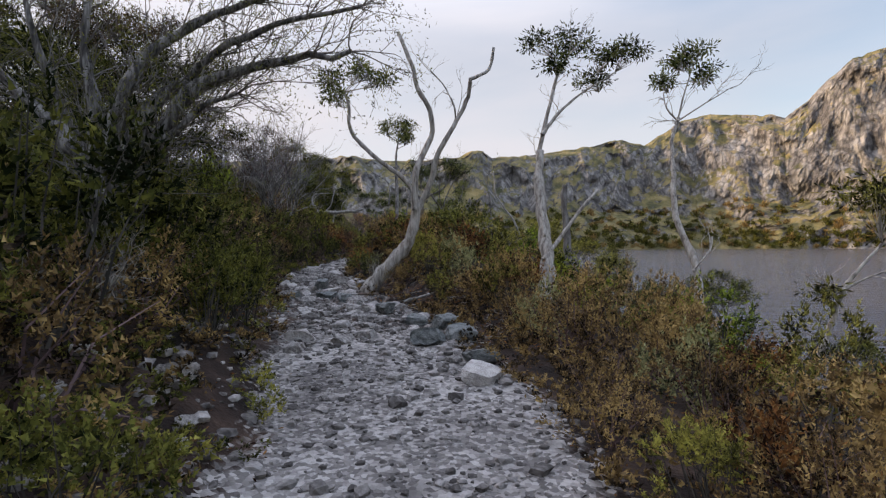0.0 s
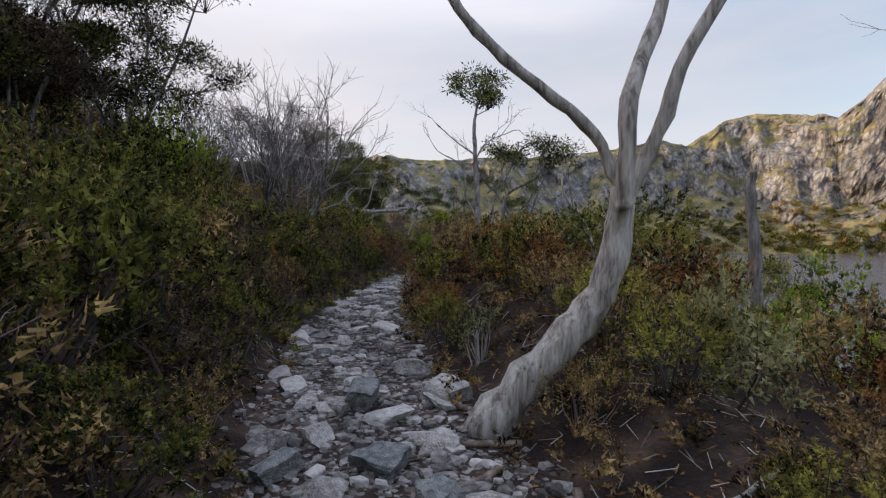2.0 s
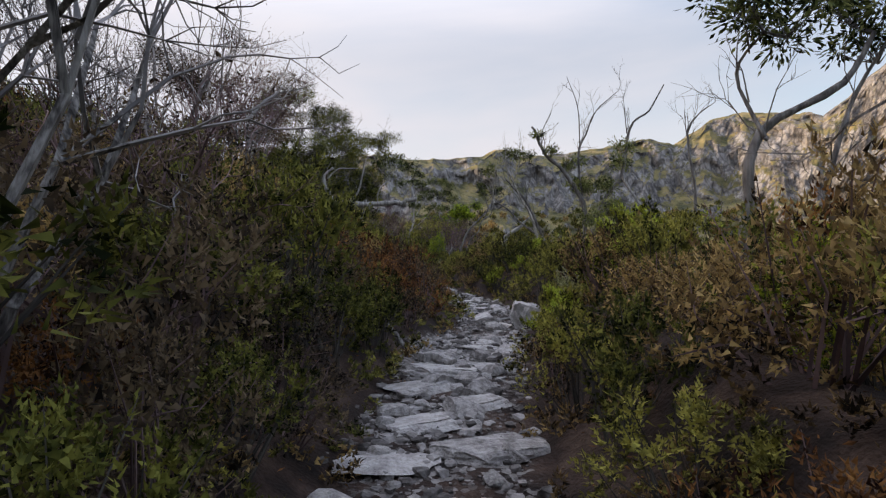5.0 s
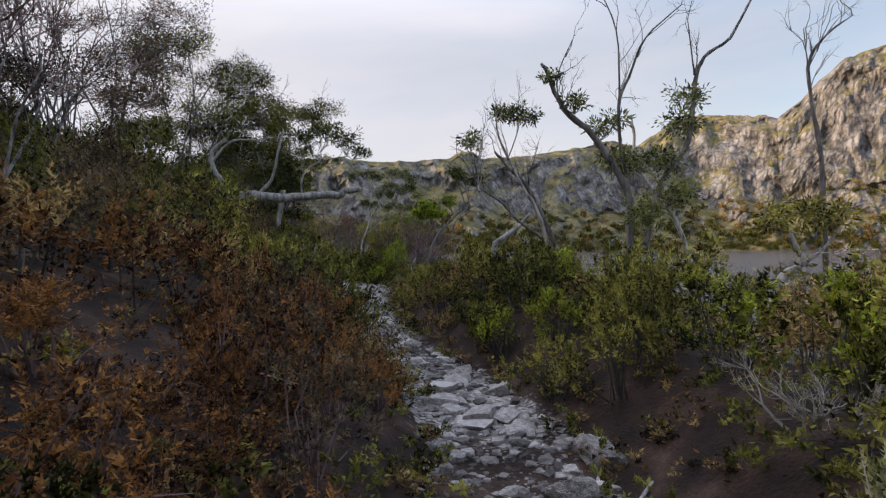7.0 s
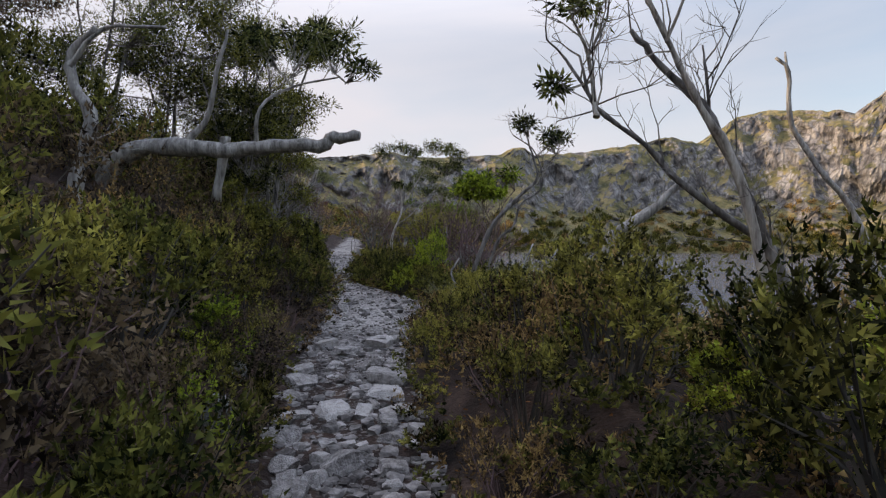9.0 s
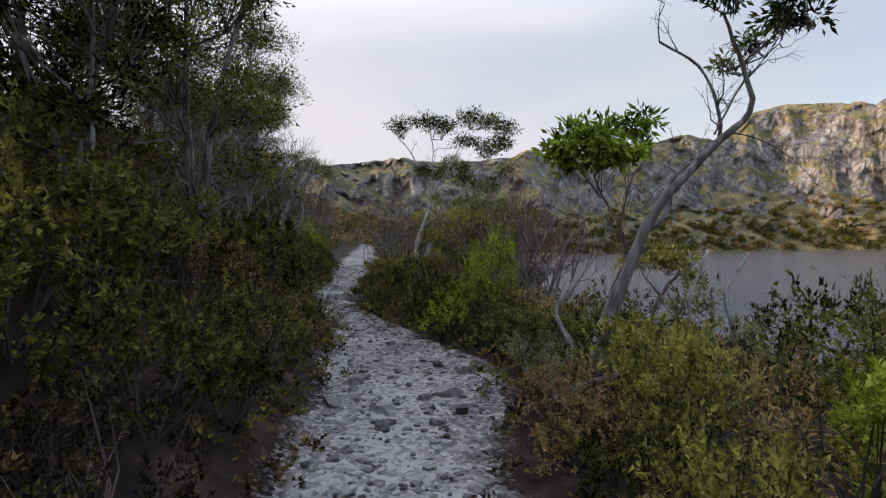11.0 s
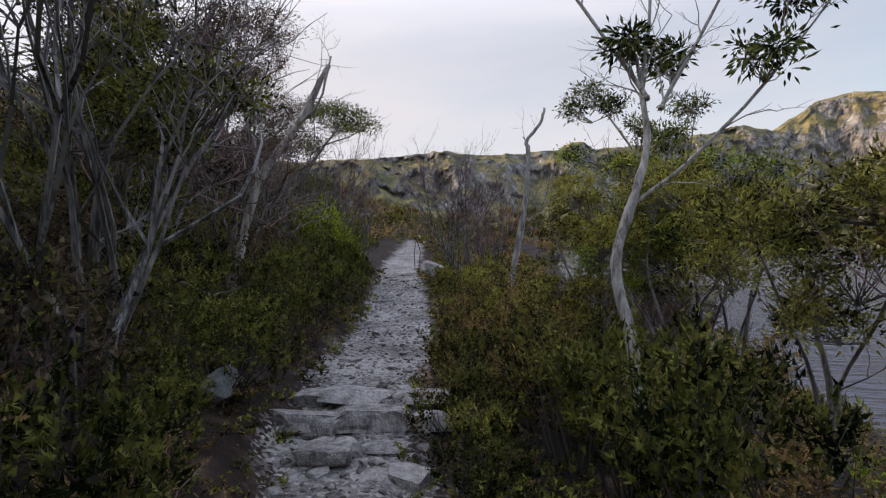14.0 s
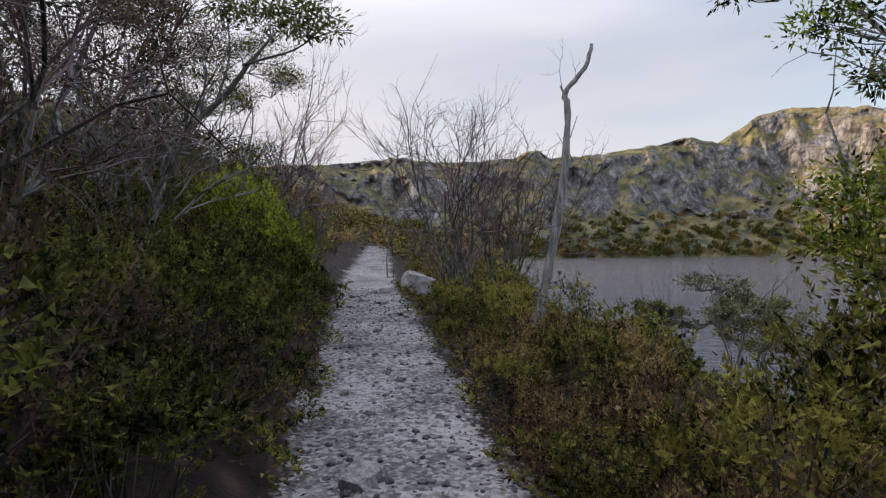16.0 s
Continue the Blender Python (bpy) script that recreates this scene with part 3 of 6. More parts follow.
def shrub_pieces(rng, radius, height, shoots, per, length, width, stems=24, upright=0.6, thin=1.0, inner=45):
    """Stems and leaf tufts of a heath shrub that stands on the origin: lumps of leafy shoots round old inner foliage."""
    lumps = max(5, shoots // 11)
    s, w = 0.68 * np.sqrt(rng.uniform(0, 1, lumps)), rng.uniform(0, 2 * math.pi, lumps)
    size = radius * rng.uniform(0.24, 0.42, lumps)
    top = height * (1 - 0.55 * s ** 2) * np.where(rng.uniform(0, 1, lumps) < 0.6, rng.uniform(0.85, 1.1, lumps), rng.uniform(0.4, 0.85, lumps))
    heart = np.stack([radius * s * np.cos(w), radius * s * np.sin(w), np.maximum(top - size * 0.8, 0.16 * height)], 1)
    which = rng.integers(0, lumps, shoots)
    out = unit(rng.normal(0, 1, (shoots, 3)) + heart[which] * [0.5, 0.5, 0] / radius + [0, 0, 0.6])
    tip = heart[which] + out * (size[which] * rng.uniform(0.75, 1.2, shoots))[:, None]
    tip[:, 2] = np.maximum(tip[:, 2], 0.05)
    axis = unit(out * 0.8 + [0, 0, upright])
    run = np.minimum(size[which] * 0.7, 0.17)
    k = rng.uniform(0, 1, (shoots, per)) ** 0.75
    p = tip[:, None] - axis[:, None] * (run[:, None] * (1 - k))[..., None] + rng.normal(0, 0.008 * thin, (shoots, per, 3))
    round_it = rng.normal(0, 1, p.shape)
    round_it = unit(round_it - axis[:, None] * (round_it * axis[:, None]).sum(-1, keepdims=True))
    way = axis[:, None] * 0.7 + round_it * (1.0 - 0.55 * k)[..., None]
    face = np.broadcast_to(axis[:, None] + out[:, None] * 0.4, p.shape)
    old_at = np.repeat(heart, inner, axis=0) + rng.normal(0, 0.27, (lumps * inner, 3)) * np.repeat(size, inner)[:, None]
    old_at[:, 2] = np.maximum(old_at[:, 2], 0.03)
    old_way = rng.normal(0, 1, old_at.shape)
    foliage = join([tufts_of(p.reshape(-1, 3), way.reshape(-1, 3), face.reshape(-1, 3), length, width, rng),
                    tufts_of(old_at, old_way, rng.normal(0, 1, old_at.shape), length * 1.15, width * 1.7, rng)])
    n = min(stems, shoots)
    root = tip[:n] * [0.2, 0.2, 0] + rng.normal(0, 0.03, (n, 3)) * [1, 1, 0]
    mid = root * 0.4 + heart[which[:n]] * 0.6 + rng.normal(0, 0.02, (n, 3))
    wood = join([sticks(root - [0, 0, 0.05], mid, 0.008, 0.005), sticks(mid, tip[:n] + axis[:n] * 0.02, 0.005, 0.0015)])
    return foliage, wood


def grow(rng, start, way, length, radius, levels, kids, spread_by, lift=0.15, bend=0.25, out=None, tips=None):
    """Branches that fork again and again, as lists of twig ends and radii."""
    n = 3 if levels else 2
    p, d = np.array(start, float), unit(np.array(way, float))
    for i in range(n):
        q = p + d * length / n
        out.append((p, q, radius * (1 - 0.55 * i / n), radius * (1 - 0.55 * (i + 1) / n)))
        if levels and i:
            for _ in range(rng.integers(1, kids + 1)):
                e = unit(d + rng.normal(0, spread_by, 3) + [0, 0, lift])
                grow(rng, q, e, length * rng.uniform(0.42, 0.66), radius * 0.5, levels - 1, kids, spread_by, lift, bend, out, tips)
        p, d = q, unit(d + rng.normal(0, bend, 3) + [0, 0, lift * 0.5])
    if tips is not None and not levels:
        tips.append(p)
    return out


def twigs_mesh(out):
    a = np.array([o[0] for o in out]), np.array([o[1] for o in out]), np.array([o[2] for o in out]), np.array([o[3] for o in out])
    return sticks(*a)


def spray(rng, centre, r, count, length, width, flat=0.6, droop=0.25, sub=9, needles=False):
    """A clump of leaves in several uneven sprays; also gives the sprays' hearts."""
    hearts = centre + unit(rng.normal(0, 1, (sub, 3))) * r * rng.uniform(0.25, 0.95, (sub, 1)) * [1, 1, flat]
    per = max(3, count // sub)
    ps, ws = [], []
    for h in hearts:
        out = rng.normal(0, 1, (per, 3))
        ps.append(h + out * r * 0.2 * [1, 1, flat])
        ws.append(unit(out) * 0.9 + [0, 0, 0.2])
    if needles:
        return blades(np.concatenate(ps), np.concatenate(ws), length, width, rng), hearts
    return leaves(np.concatenate(ps), np.concatenate(ws), length, width, rng, droop), hearts


def gum_tree(name, label, category, data, bark="bark", leaf="leaf_gum", seed=1, dense=1.0, leaf_len=0.075, leaf_w=0.023, group="", bare=1.0, feather=0, needles=False):
    """A crooked small tree: trunk, limbs, twigs and a crown in clumps."""
    limbs, clumps = data
    rng = np.random.default_rng(seed)
    foot = np.array(limbs[0][2][0], float)
    gz = float(ground_z(foot[0], foot[1]))
    low = min(foot[2], gz) - 0.08
    base = (foot[0], foot[1], gz)
    tree = thing(name, label, category, base, group)
    ends = []
    for i, (r0, r1, pts) in enumerate(limbs):
        pts = [np.array(p, float) for p in pts]
        if i == 0:
            if foot[2] > gz + 0.1:
                down = foot - pts[1]
                k = min((gz - 0.08 - foot[2]) / min(down[2], -0.05), 1.6)
                pts.insert(0, np.array([foot[0] + down[0] * k * 0.7, foot[1] + down[1] * k * 0.7, gz - 0.1]))
            else:
                pts[0][2] = low
        else:
            pts.insert(0, pts[0] - unit(pts[1] - pts[0]) * min(0.14, 2.2 * r0))
        v = limb(pts, r0 * (1.25 if i == 0 else 1.0), r1, sides=10 if i == 0 else 7, seed=seed * 31 + i)
        part("trunk" if i == 0 else "limb", mesh_np(name, *shifted(v, base), [M[bark]], smooth=True), tree)
        for p, q in zip(pts[:-1], pts[1:]):
            for t in (0.0, 0.5):
                ends.append((p * (1 - t) + q * t, unit(q - p), r1))
        ends.append((pts[-1], unit(pts[-1] - pts[-2]), r1))
    ends_p = np.array([e[0] for e in ends])
    out, crown = [], []
    for cx, cy, cz, r in clumps:
        cen = np.array([cx, cy, cz])
        far = np.linalg.norm(ends_p - cen, axis=1) + 0.8 * np.maximum(0, ends_p[:, 2] - cen[2] + 0.1)
        s = ends_p[int(np.argmin(far))]
        r = r * 1.32
        got, hearts = spray(rng, cen, r, int(330 * dense * (r / 0.25) ** 1.6) + 40, leaf_len, leaf_w, sub=13, needles=needles)
        crown.append(got)
        knee = s * 0.45 + cen * 0.55 + rng.normal(0, 0.05, 3) - [0, 0, r * 0.35]
        out.append((s, knee, 0.013, 0.008))
        for h in hearts:
            out.append((knee + rng.normal(0, 0.01, 3), (knee + h) / 2 - [0, 0, 0.03], 0.006, 0.004))
            out.append(((knee + h) / 2 - [0, 0, 0.03], h, 0.004, 0.002))
    tips = ends if not clumps else [e for e in ends if e[2] < 0.013]
    for p, d, r in tips:
        if rng.uniform() < 0.55 * bare:
            grow(rng, p, unit(d + rng.normal(0, 0.6, 3) + [0, 0, 0.3]), rng.uniform(0.25, 0.55), 0.008, 2, 2, 0.55, out=out)
    if feather:
        tips = []
        for p, d, r in ends:
            if r < 0.05 and p[2] > base[2] + 0.7:
                for _ in range(feather):
                    grow(rng, p, unit(d * 0.8 + rng.normal(0, 0.5, 3) + [0.1, 0.1, 0.1]), rng.uniform(0.28, 0.55), 0.007, 2, 2, 0.4, out=out, tips=tips, lift=0.05)
        tp = np.repeat(np.array(tips), 7, axis=0)
        blades_at = tp + rng.normal(0, 0.06, tp.shape)
        crown.append(blades(blades_at, rng.normal(0, 0.6, tp.shape) + [0, 0, 0.3], 0.03, 0.009, rng))
    if out:
        tagged(part("branchwork", mesh_np(name, *shifted(twigs_mesh(out), base), [M["bark_dark" if bark == "bark_grey" else bark]]), tree), kind="stuff")
    if crown:
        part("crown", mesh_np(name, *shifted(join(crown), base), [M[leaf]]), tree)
    return tree


def bare_shrub(name, label, x, y, height, spread_by, stems, twig="twig_grey", seed=1, levels=4, leaf=None, sunk=0.05, lean=(0, 0), group="bare shrubs", stem_r=0.022, lean_by=1.0):
    """A many-stemmed shrub that has lost its leaves."""
    rng = np.random.default_rng(seed)
    z = float(ground_z(x, y))
    bush = thing(name, label, "shrub", (x, y, z), group)
    thin, tips = [], []
    for k in range(stems):
        w = rng.uniform(0, 2 * math.pi)
        s = spread_by * math.sqrt(rng.uniform(0.02, 1))
        way = np.array([math.cos(w) * s + lean[0], math.sin(w) * s + lean[1], 1.0])
        out = []
        grow(rng, np.array([0.12 * math.cos(w), 0.12 * math.sin(w), -sunk]), way, height * rng.uniform(0.4, 0.55), stem_r, levels - 1, 3, 0.46, 0.12, 0.24, out, tips)
        part("stem", mesh_np(name, *twigs_mesh([o for o in out if o[2] > 0.012]), [M["bark_grey" if twig != "twig_pale" else "deadwood"]]), bush)
        thin += [o for o in out if o[2] <= 0.012]
    tagged(part("branchwork", mesh_np(name, *twigs_mesh(thin), [M[twig]]), bush), kind="stuff")
    if leaf and tips:
        tp = np.array(tips)
        tp = np.repeat(tp, 3, axis=0) + rng.normal(0, 0.05, (len(tp) * 3, 3))
        part("foliage", mesh_np(name, *leaves(tp, rng.normal(0, 1, tp.shape) + [0, 0, 0.5], 0.05, 0.018, rng), [M[leaf]]), bush)
    return bush


def small_tree(name, label, x, y, height, crown_w, leaf, seed, bark="bark_dark", dense=1.0, layers=6, stems=3, group="small trees", low=0.45):
    """A small tree with several stems and a crown of loose layered clumps."""
    rng = np.random.default_rng(seed)
    z = float(ground_z(x, y))
    limbs, clumps = [], []
    for k in range(stems):
        w = 2 * math.pi * (k + rng.uniform(0, 0.7)) / stems
        reach = crown_w * rng.uniform(0.25, 0.5)
        a = np.array([x, y, z])
        b = a + [0.15 * reach * math.cos(w), 0.15 * reach * math.sin(w), height * 0.3]
        c = a + [0.6 * reach * math.cos(w + 0.4), 0.6 * reach * math.sin(w + 0.4), height * 0.6]
        e = a + [reach * math.cos(w), reach * math.sin(w), height * rng.uniform(0.8, 0.95)]
        limbs.append((0.006 * height + 0.009, 0.008, [tuple(a), tuple(b), tuple(c), tuple(e)]))
    for _ in range(layers * 2):
        w, s = rng.uniform(0, 2 * math.pi), crown_w * 0.55 * math.sqrt(rng.uniform(0, 1))
        clumps.append((x + s * math.cos(w), y + s * math.sin(w), z + height * rng.uniform(low, 1.0), crown_w * rng.uniform(0.1, 0.19)))
    return gum_tree(name, label, "tree", (limbs, clumps), bark=bark, leaf=leaf, seed=seed, dense=dense * 1.15, group=group, leaf_len=0.052, leaf_w=0.021, needles=True)


# ---- trees that stand by the trail ----
TREE_A = ([(0.105, 0.062, [(-1.02, 8.35, 1.02), (-0.72, 8.35, 1.32), (-0.54, 8.35, 1.68), (-0.50, 8.35, 2.09)]),
    (0.045, 0.02, [(-0.52, 8.42, 2.13), (-0.64, 8.42, 2.40), (-0.97, 8.35, 2.66), (-1.32, 8.30, 2.95), (-1.49, 8.24, 3.20), (-1.51, 8.32, 3.52), (-1.59, 8.33, 3.77)]),
    (0.056, 0.026, [(-0.51, 8.24, 2.08), (-0.49, 8.24, 2.55), (-0.28, 8.47, 3.08), (-0.28, 8.39, 3.47), (-0.46, 8.29, 3.79), (-0.56, 8.33, 4.17), (-0.77, 8.46, 4.72)]),
    (0.05, 0.02, [(-0.47, 8.45, 1.98), (-0.28, 8.43, 2.40), (-0.14, 8.32, 2.86), (0.13, 8.35, 3.34), (0.31, 8.39, 3.70), (0.34, 8.24, 3.91), (0.62, 8.36, 4.10), (0.69, 8.30, 4.42)]),
    (0.018, 0.008, [(0.11, 8.44, 3.37), (0.08, 8.25, 3.54), (-0.08, 8.39, 3.89), (-0.28, 8.44, 4.12)])],
    [(-1.75, 8.19, 3.92, 0.20), (-1.46, 8.59, 4.24, 0.23), (-1.08, 8.57, 4.04, 0.20), (-1.67, 8.06, 3.62, 0.16)])
TREE_B = ([(0.1, 0.06, [(1.30, 7.60, 0.56), (1.40, 7.80, 1.00), (1.41, 8.04, 1.54), (1.37, 8.33, 2.26), (1.42, 8.56, 2.89)]),
    (0.045, 0.012, [(1.43, 8.61, 2.90), (1.62, 8.74, 3.68), (1.81, 9.03, 4.25), (2.09, 9.16, 4.69)]),
    (0.035, 0.01, [(1.51, 8.61, 3.20), (1.77, 8.75, 3.54), (2.19, 8.99, 3.91), (2.65, 8.97, 4.18)]),
    (0.04, 0.02, [(1.40, 7.84, 1.27), (1.70, 8.12, 1.61), (2.01, 8.22, 2.00), (2.29, 8.40, 2.27)]),
    (0.03, 0.015, [(1.39, 8.00, 1.61), (1.38, 8.23, 2.11), (1.27, 8.43, 2.35)])],
    [(1.54, 9.23, 4.85, 0.25), (2.11, 9.22, 4.84, 0.29), (2.50, 8.99, 4.54, 0.26), (2.89, 8.88, 4.57, 0.24), (2.44, 9.24, 4.19, 0.24), (1.80, 8.84, 4.33, 0.24)])
TREE_C = ([(0.055, 0.025, [(3.30, 6.95, -0.24), (3.32, 7.22, 0.20), (3.42, 7.54, 0.77), (3.47, 7.73, 1.14), (3.32, 8.05, 1.81), (3.40, 8.33, 2.47), (3.48, 8.55, 3.02), (3.64, 8.71, 3.43)]),
    (0.018, 0.008, [(3.67, 8.76, 3.37), (3.47, 8.75, 3.59), (3.51, 8.98, 3.90)]),
    (0.018, 0.006, [(3.63, 8.67, 3.38), (4.17, 8.91, 3.71), (4.55, 8.91, 3.94)]),
    (0.02, 0.012, [(3.41, 7.63, 1.08), (3.73, 7.88, 1.33), (3.81, 7.96, 1.53)]),
    (0.02, 0.008, [(3.66, 8.76, 3.44), (3.80, 8.86, 3.86), (3.97, 8.96, 4.28)])],
    [(4.02, 9.21, 4.61, 0.27), (4.09, 8.78, 4.17, 0.22), (3.55, 9.05, 4.08, 0.21), (3.80, 9.16, 4.47, 0.20)])
TREE_D = ([(0.035, 0.015, [(3.97, 6.20, -0.29), (4.16, 6.20, 0.09), (4.32, 6.20, 0.60), (4.48, 6.20, 0.98), (4.87, 6.20, 1.42)]),
    (0.02, 0.008, [(4.39, 6.17, 0.89), (4.79, 6.27, 1.04), (5.05, 6.13, 1.17)])],
    [(4.74, 6.13, 1.99, 0.32), (5.19, 6.38, 1.62, 0.26), (4.18, 6.13, 0.86, 0.17)])
TREE_E = ([(0.05, 0.02, [(-1.35, 14.20, 2.05), (-1.36, 14.44, 2.60), (-1.41, 14.73, 3.34), (-1.43, 14.94, 3.89), (-1.39, 15.08, 4.30)]),
    (0.018, 0.006, [(-1.40, 14.78, 3.35), (-1.72, 14.85, 3.58), (-2.16, 15.07, 4.01)]),
    (0.018, 0.006, [(-1.39, 14.82, 3.29), (-1.22, 14.87, 3.58), (-0.74, 14.98, 3.82)]),
    (0.03, 0.008, [(-1.57, 14.35, 2.59), (-1.62, 14.69, 3.12), (-2.08, 14.84, 3.44)]),
    (0.025, 0.008, [(-1.12, 14.24, 2.18), (-1.05, 14.48, 2.67), (-0.94, 14.58, 2.96)])],
    [(-1.39, 15.50, 4.84, 0.30), (-1.09, 15.13, 4.73, 0.21), (-1.76, 15.17, 4.70, 0.20), (-1.05, 14.83, 4.34, 0.16), (-1.35, 15.09, 4.46, 0.24)])
TREE_F = ([(0.04, 0.015, [(-0.83, 17.00, 2.36), (-0.74, 17.00, 2.88), (-0.15, 17.00, 3.25), (0.08, 17.00, 3.62)]),
    (0.03, 0.01, [(-0.23, 17.03, 2.51), (-0.03, 17.10, 3.08), (0.24, 17.10, 3.59)]),
    (0.02, 0.008, [(-0.75, 16.96, 2.87), (-0.87, 17.12, 3.36), (-0.76, 16.93, 3.61)])],
    [(0.07, 17.19, 4.04, 0.28), (0.39, 16.79, 3.76, 0.32), (-0.62, 16.94, 3.71, 0.32), (-1.01, 16.74, 3.83, 0.23), (0.17, 17.21, 3.62, 0.19)])
TREE_G = ([(0.055, 0.02, [(-0.29, 25.50, 2.36), (-0.33, 25.50, 3.04), (-0.78, 25.50, 3.78), (-1.19, 25.50, 4.15), (-1.41, 25.50, 4.66), (-1.50, 25.50, 4.80)]),
    (0.035, 0.008, [(-0.32, 25.58, 3.10), (-0.45, 25.41, 4.13), (-0.26, 25.51, 4.61), (-0.05, 25.44, 5.13), (0.48, 25.50, 5.61)]),
    (0.02, 0.006, [(-0.40, 25.51, 4.33), (-0.47, 25.41, 5.21), (-0.69, 25.59, 5.97)]),
    (0.018, 0.006, [(-1.25, 25.45, 4.19), (-1.28, 25.49, 4.61), (-1.07, 25.39, 5.12)]),
    (0.05, 0.015, [(-0.10, 25.38, 2.30), (0.15, 25.43, 3.12), (0.54, 25.46, 3.67), (0.70, 25.60, 4.53), (0.84, 25.59, 4.90), (1.16, 25.50, 5.14), (1.49, 25.49, 5.73)]),
    (0.02, 0.006, [(0.67, 25.54, 4.70), (0.61, 25.59, 5.45)])],
    [(-1.07, 25.40, 4.22, 0.16), (-0.59, 25.68, 4.00, 0.24), (-1.38, 25.44, 4.60, 0.12), (0.44, 25.56, 4.01, 0.27), (0.66, 25.64, 4.40, 0.22), (0.14, 25.50, 3.41, 0.27), (-0.20, 25.61, 3.43, 0.24), (-0.47, 25.62, 3.52, 0.22), (-0.16, 25.20, 2.66, 0.29), (0.21, 25.22, 2.92, 0.26)])
TREE_G2 = ([(0.03, 0.008, [(1.89, 24.70, 2.94), (1.82, 24.70, 3.69), (1.72, 24.70, 4.45), (1.95, 24.70, 4.86), (2.29, 24.70, 5.11)]),
    (0.015, 0.005, [(1.66, 24.62, 4.42), (1.62, 24.63, 4.92)])],
    [])
TREE_G3 = ([(0.06, 0.03, [(0.98, 24.20, 1.72), (1.26, 24.20, 1.99), (1.14, 24.20, 2.35)]),
    (0.03, 0.01, [(1.22, 24.13, 1.99), (1.47, 24.09, 2.18), (1.69, 24.13, 2.42)])],
    [(0.98, 24.26, 2.52, 0.22), (1.48, 24.43, 2.63, 0.27), (1.60, 24.11, 2.49, 0.22)])
TREE_J = ([(0.03, 0.01, [(-1.35, 26.40, 2.62), (-1.63, 26.40, 3.16), (-1.82, 26.40, 3.54), (-2.01, 26.40, 3.98), (-2.04, 26.40, 4.23)]),
    (0.015, 0.006, [(-1.86, 26.37, 3.63), (-1.73, 26.38, 3.97), (-1.66, 26.44, 4.24)]),
    (0.025, 0.008, [(-2.32, 26.47, 3.17), (-2.37, 26.51, 3.57), (-2.50, 26.37, 3.76)]),
    (0.012, 0.005, [(-2.37, 26.45, 3.55), (-2.27, 26.36, 3.75)])],
    [(-1.95, 26.59, 4.40, 0.15), (-1.76, 26.24, 4.30, 0.18), (-1.49, 26.62, 4.34, 0.14), (-2.42, 26.40, 3.92, 0.16), (-2.61, 26.54, 3.37, 0.11)])
TREE_JJ = ([(0.045, 0.018, [(-0.98, 26.60, 1.92), (-1.18, 26.60, 2.44), (-1.49, 26.60, 3.12), (-1.84, 26.60, 3.51), (-2.05, 26.60, 3.77)]),
    (0.035, 0.008, [(-1.09, 26.61, 2.23), (-1.68, 26.56, 2.65), (-1.94, 26.60, 2.94), (-2.32, 26.49, 3.20), (-2.43, 26.49, 3.55)]),
    (0.02, 0.006, [(-1.49, 26.61, 3.12), (-1.52, 26.59, 3.40), (-1.52, 26.68, 3.68)]),
    (0.018, 0.006, [(-2.32, 26.48, 3.20), (-2.51, 26.61, 3.57), (-2.65, 26.60, 3.71)])],
    [])
TREE_JB = ([(0.07, 0.025, [(-1.98, 27.60, 1.91), (-1.95, 27.60, 2.30), (-1.63, 27.60, 2.51), (-1.31, 27.60, 2.83)])],
    [])
TREE_SN = ([(0.06, 0.03, [(4.25, 33.80, 2.44), (3.39, 33.80, 3.80), (2.88, 33.80, 4.65), (2.79, 33.80, 5.71), (2.56, 33.80, 5.97)]),
    (0.03, 0.02, [(2.80, 33.82, 5.66), (2.77, 33.86, 6.10)])],
    [])
TREE_L = ([(0.09, 0.05, [(-7.33, 28.30, 2.91), (-7.11, 28.30, 3.14), (-6.63, 28.30, 3.26), (-5.97, 28.30, 3.21), (-5.56, 28.30, 3.25), (-4.87, 28.30, 3.27), (-4.70, 28.30, 3.34), (-4.43, 28.30, 3.36)]),
    (0.06, 0.05, [(-5.93, 28.31, 3.22), (-6.02, 28.32, 2.66)]),
    (0.05, 0.015, [(-6.39, 28.30, 3.28), (-6.14, 28.33, 3.57), (-5.98, 28.24, 4.05), (-5.90, 28.31, 4.53)]),
    (0.03, 0.008, [(-5.58, 28.34, 3.26), (-5.50, 28.23, 3.65), (-5.21, 28.42, 3.93), (-4.67, 28.36, 4.01)])],
    [(-5.15, 28.57, 4.56, 0.25), (-4.67, 28.18, 4.29, 0.23), (-4.42, 28.27, 4.06, 0.14), (-5.39, 28.16, 4.34, 0.20)])
TREE_L2 = ([(0.06, 0.03, [(-6.71, 27.20, 2.88), (-6.61, 27.20, 3.29), (-6.78, 27.20, 3.62), (-6.81, 27.20, 3.89), (-6.57, 27.20, 4.12)]),
    (0.03, 0.01, [(-6.69, 27.09, 3.80), (-6.40, 27.08, 4.06), (-5.88, 27.14, 4.09)])],
    [])
TREE_FC = ([(0.03, 0.01, [(-3.04, 30.80, 2.41), (-2.61, 30.80, 2.93), (-2.34, 30.80, 3.20), (-2.38, 30.80, 3.52), (-2.50, 30.80, 3.88)]),
    (0.012, 0.005, [(-2.38, 30.85, 3.53), (-2.12, 30.74, 3.75)])],
    [(-2.56, 30.54, 3.98, 0.19), (-2.07, 30.62, 3.84, 0.18)])
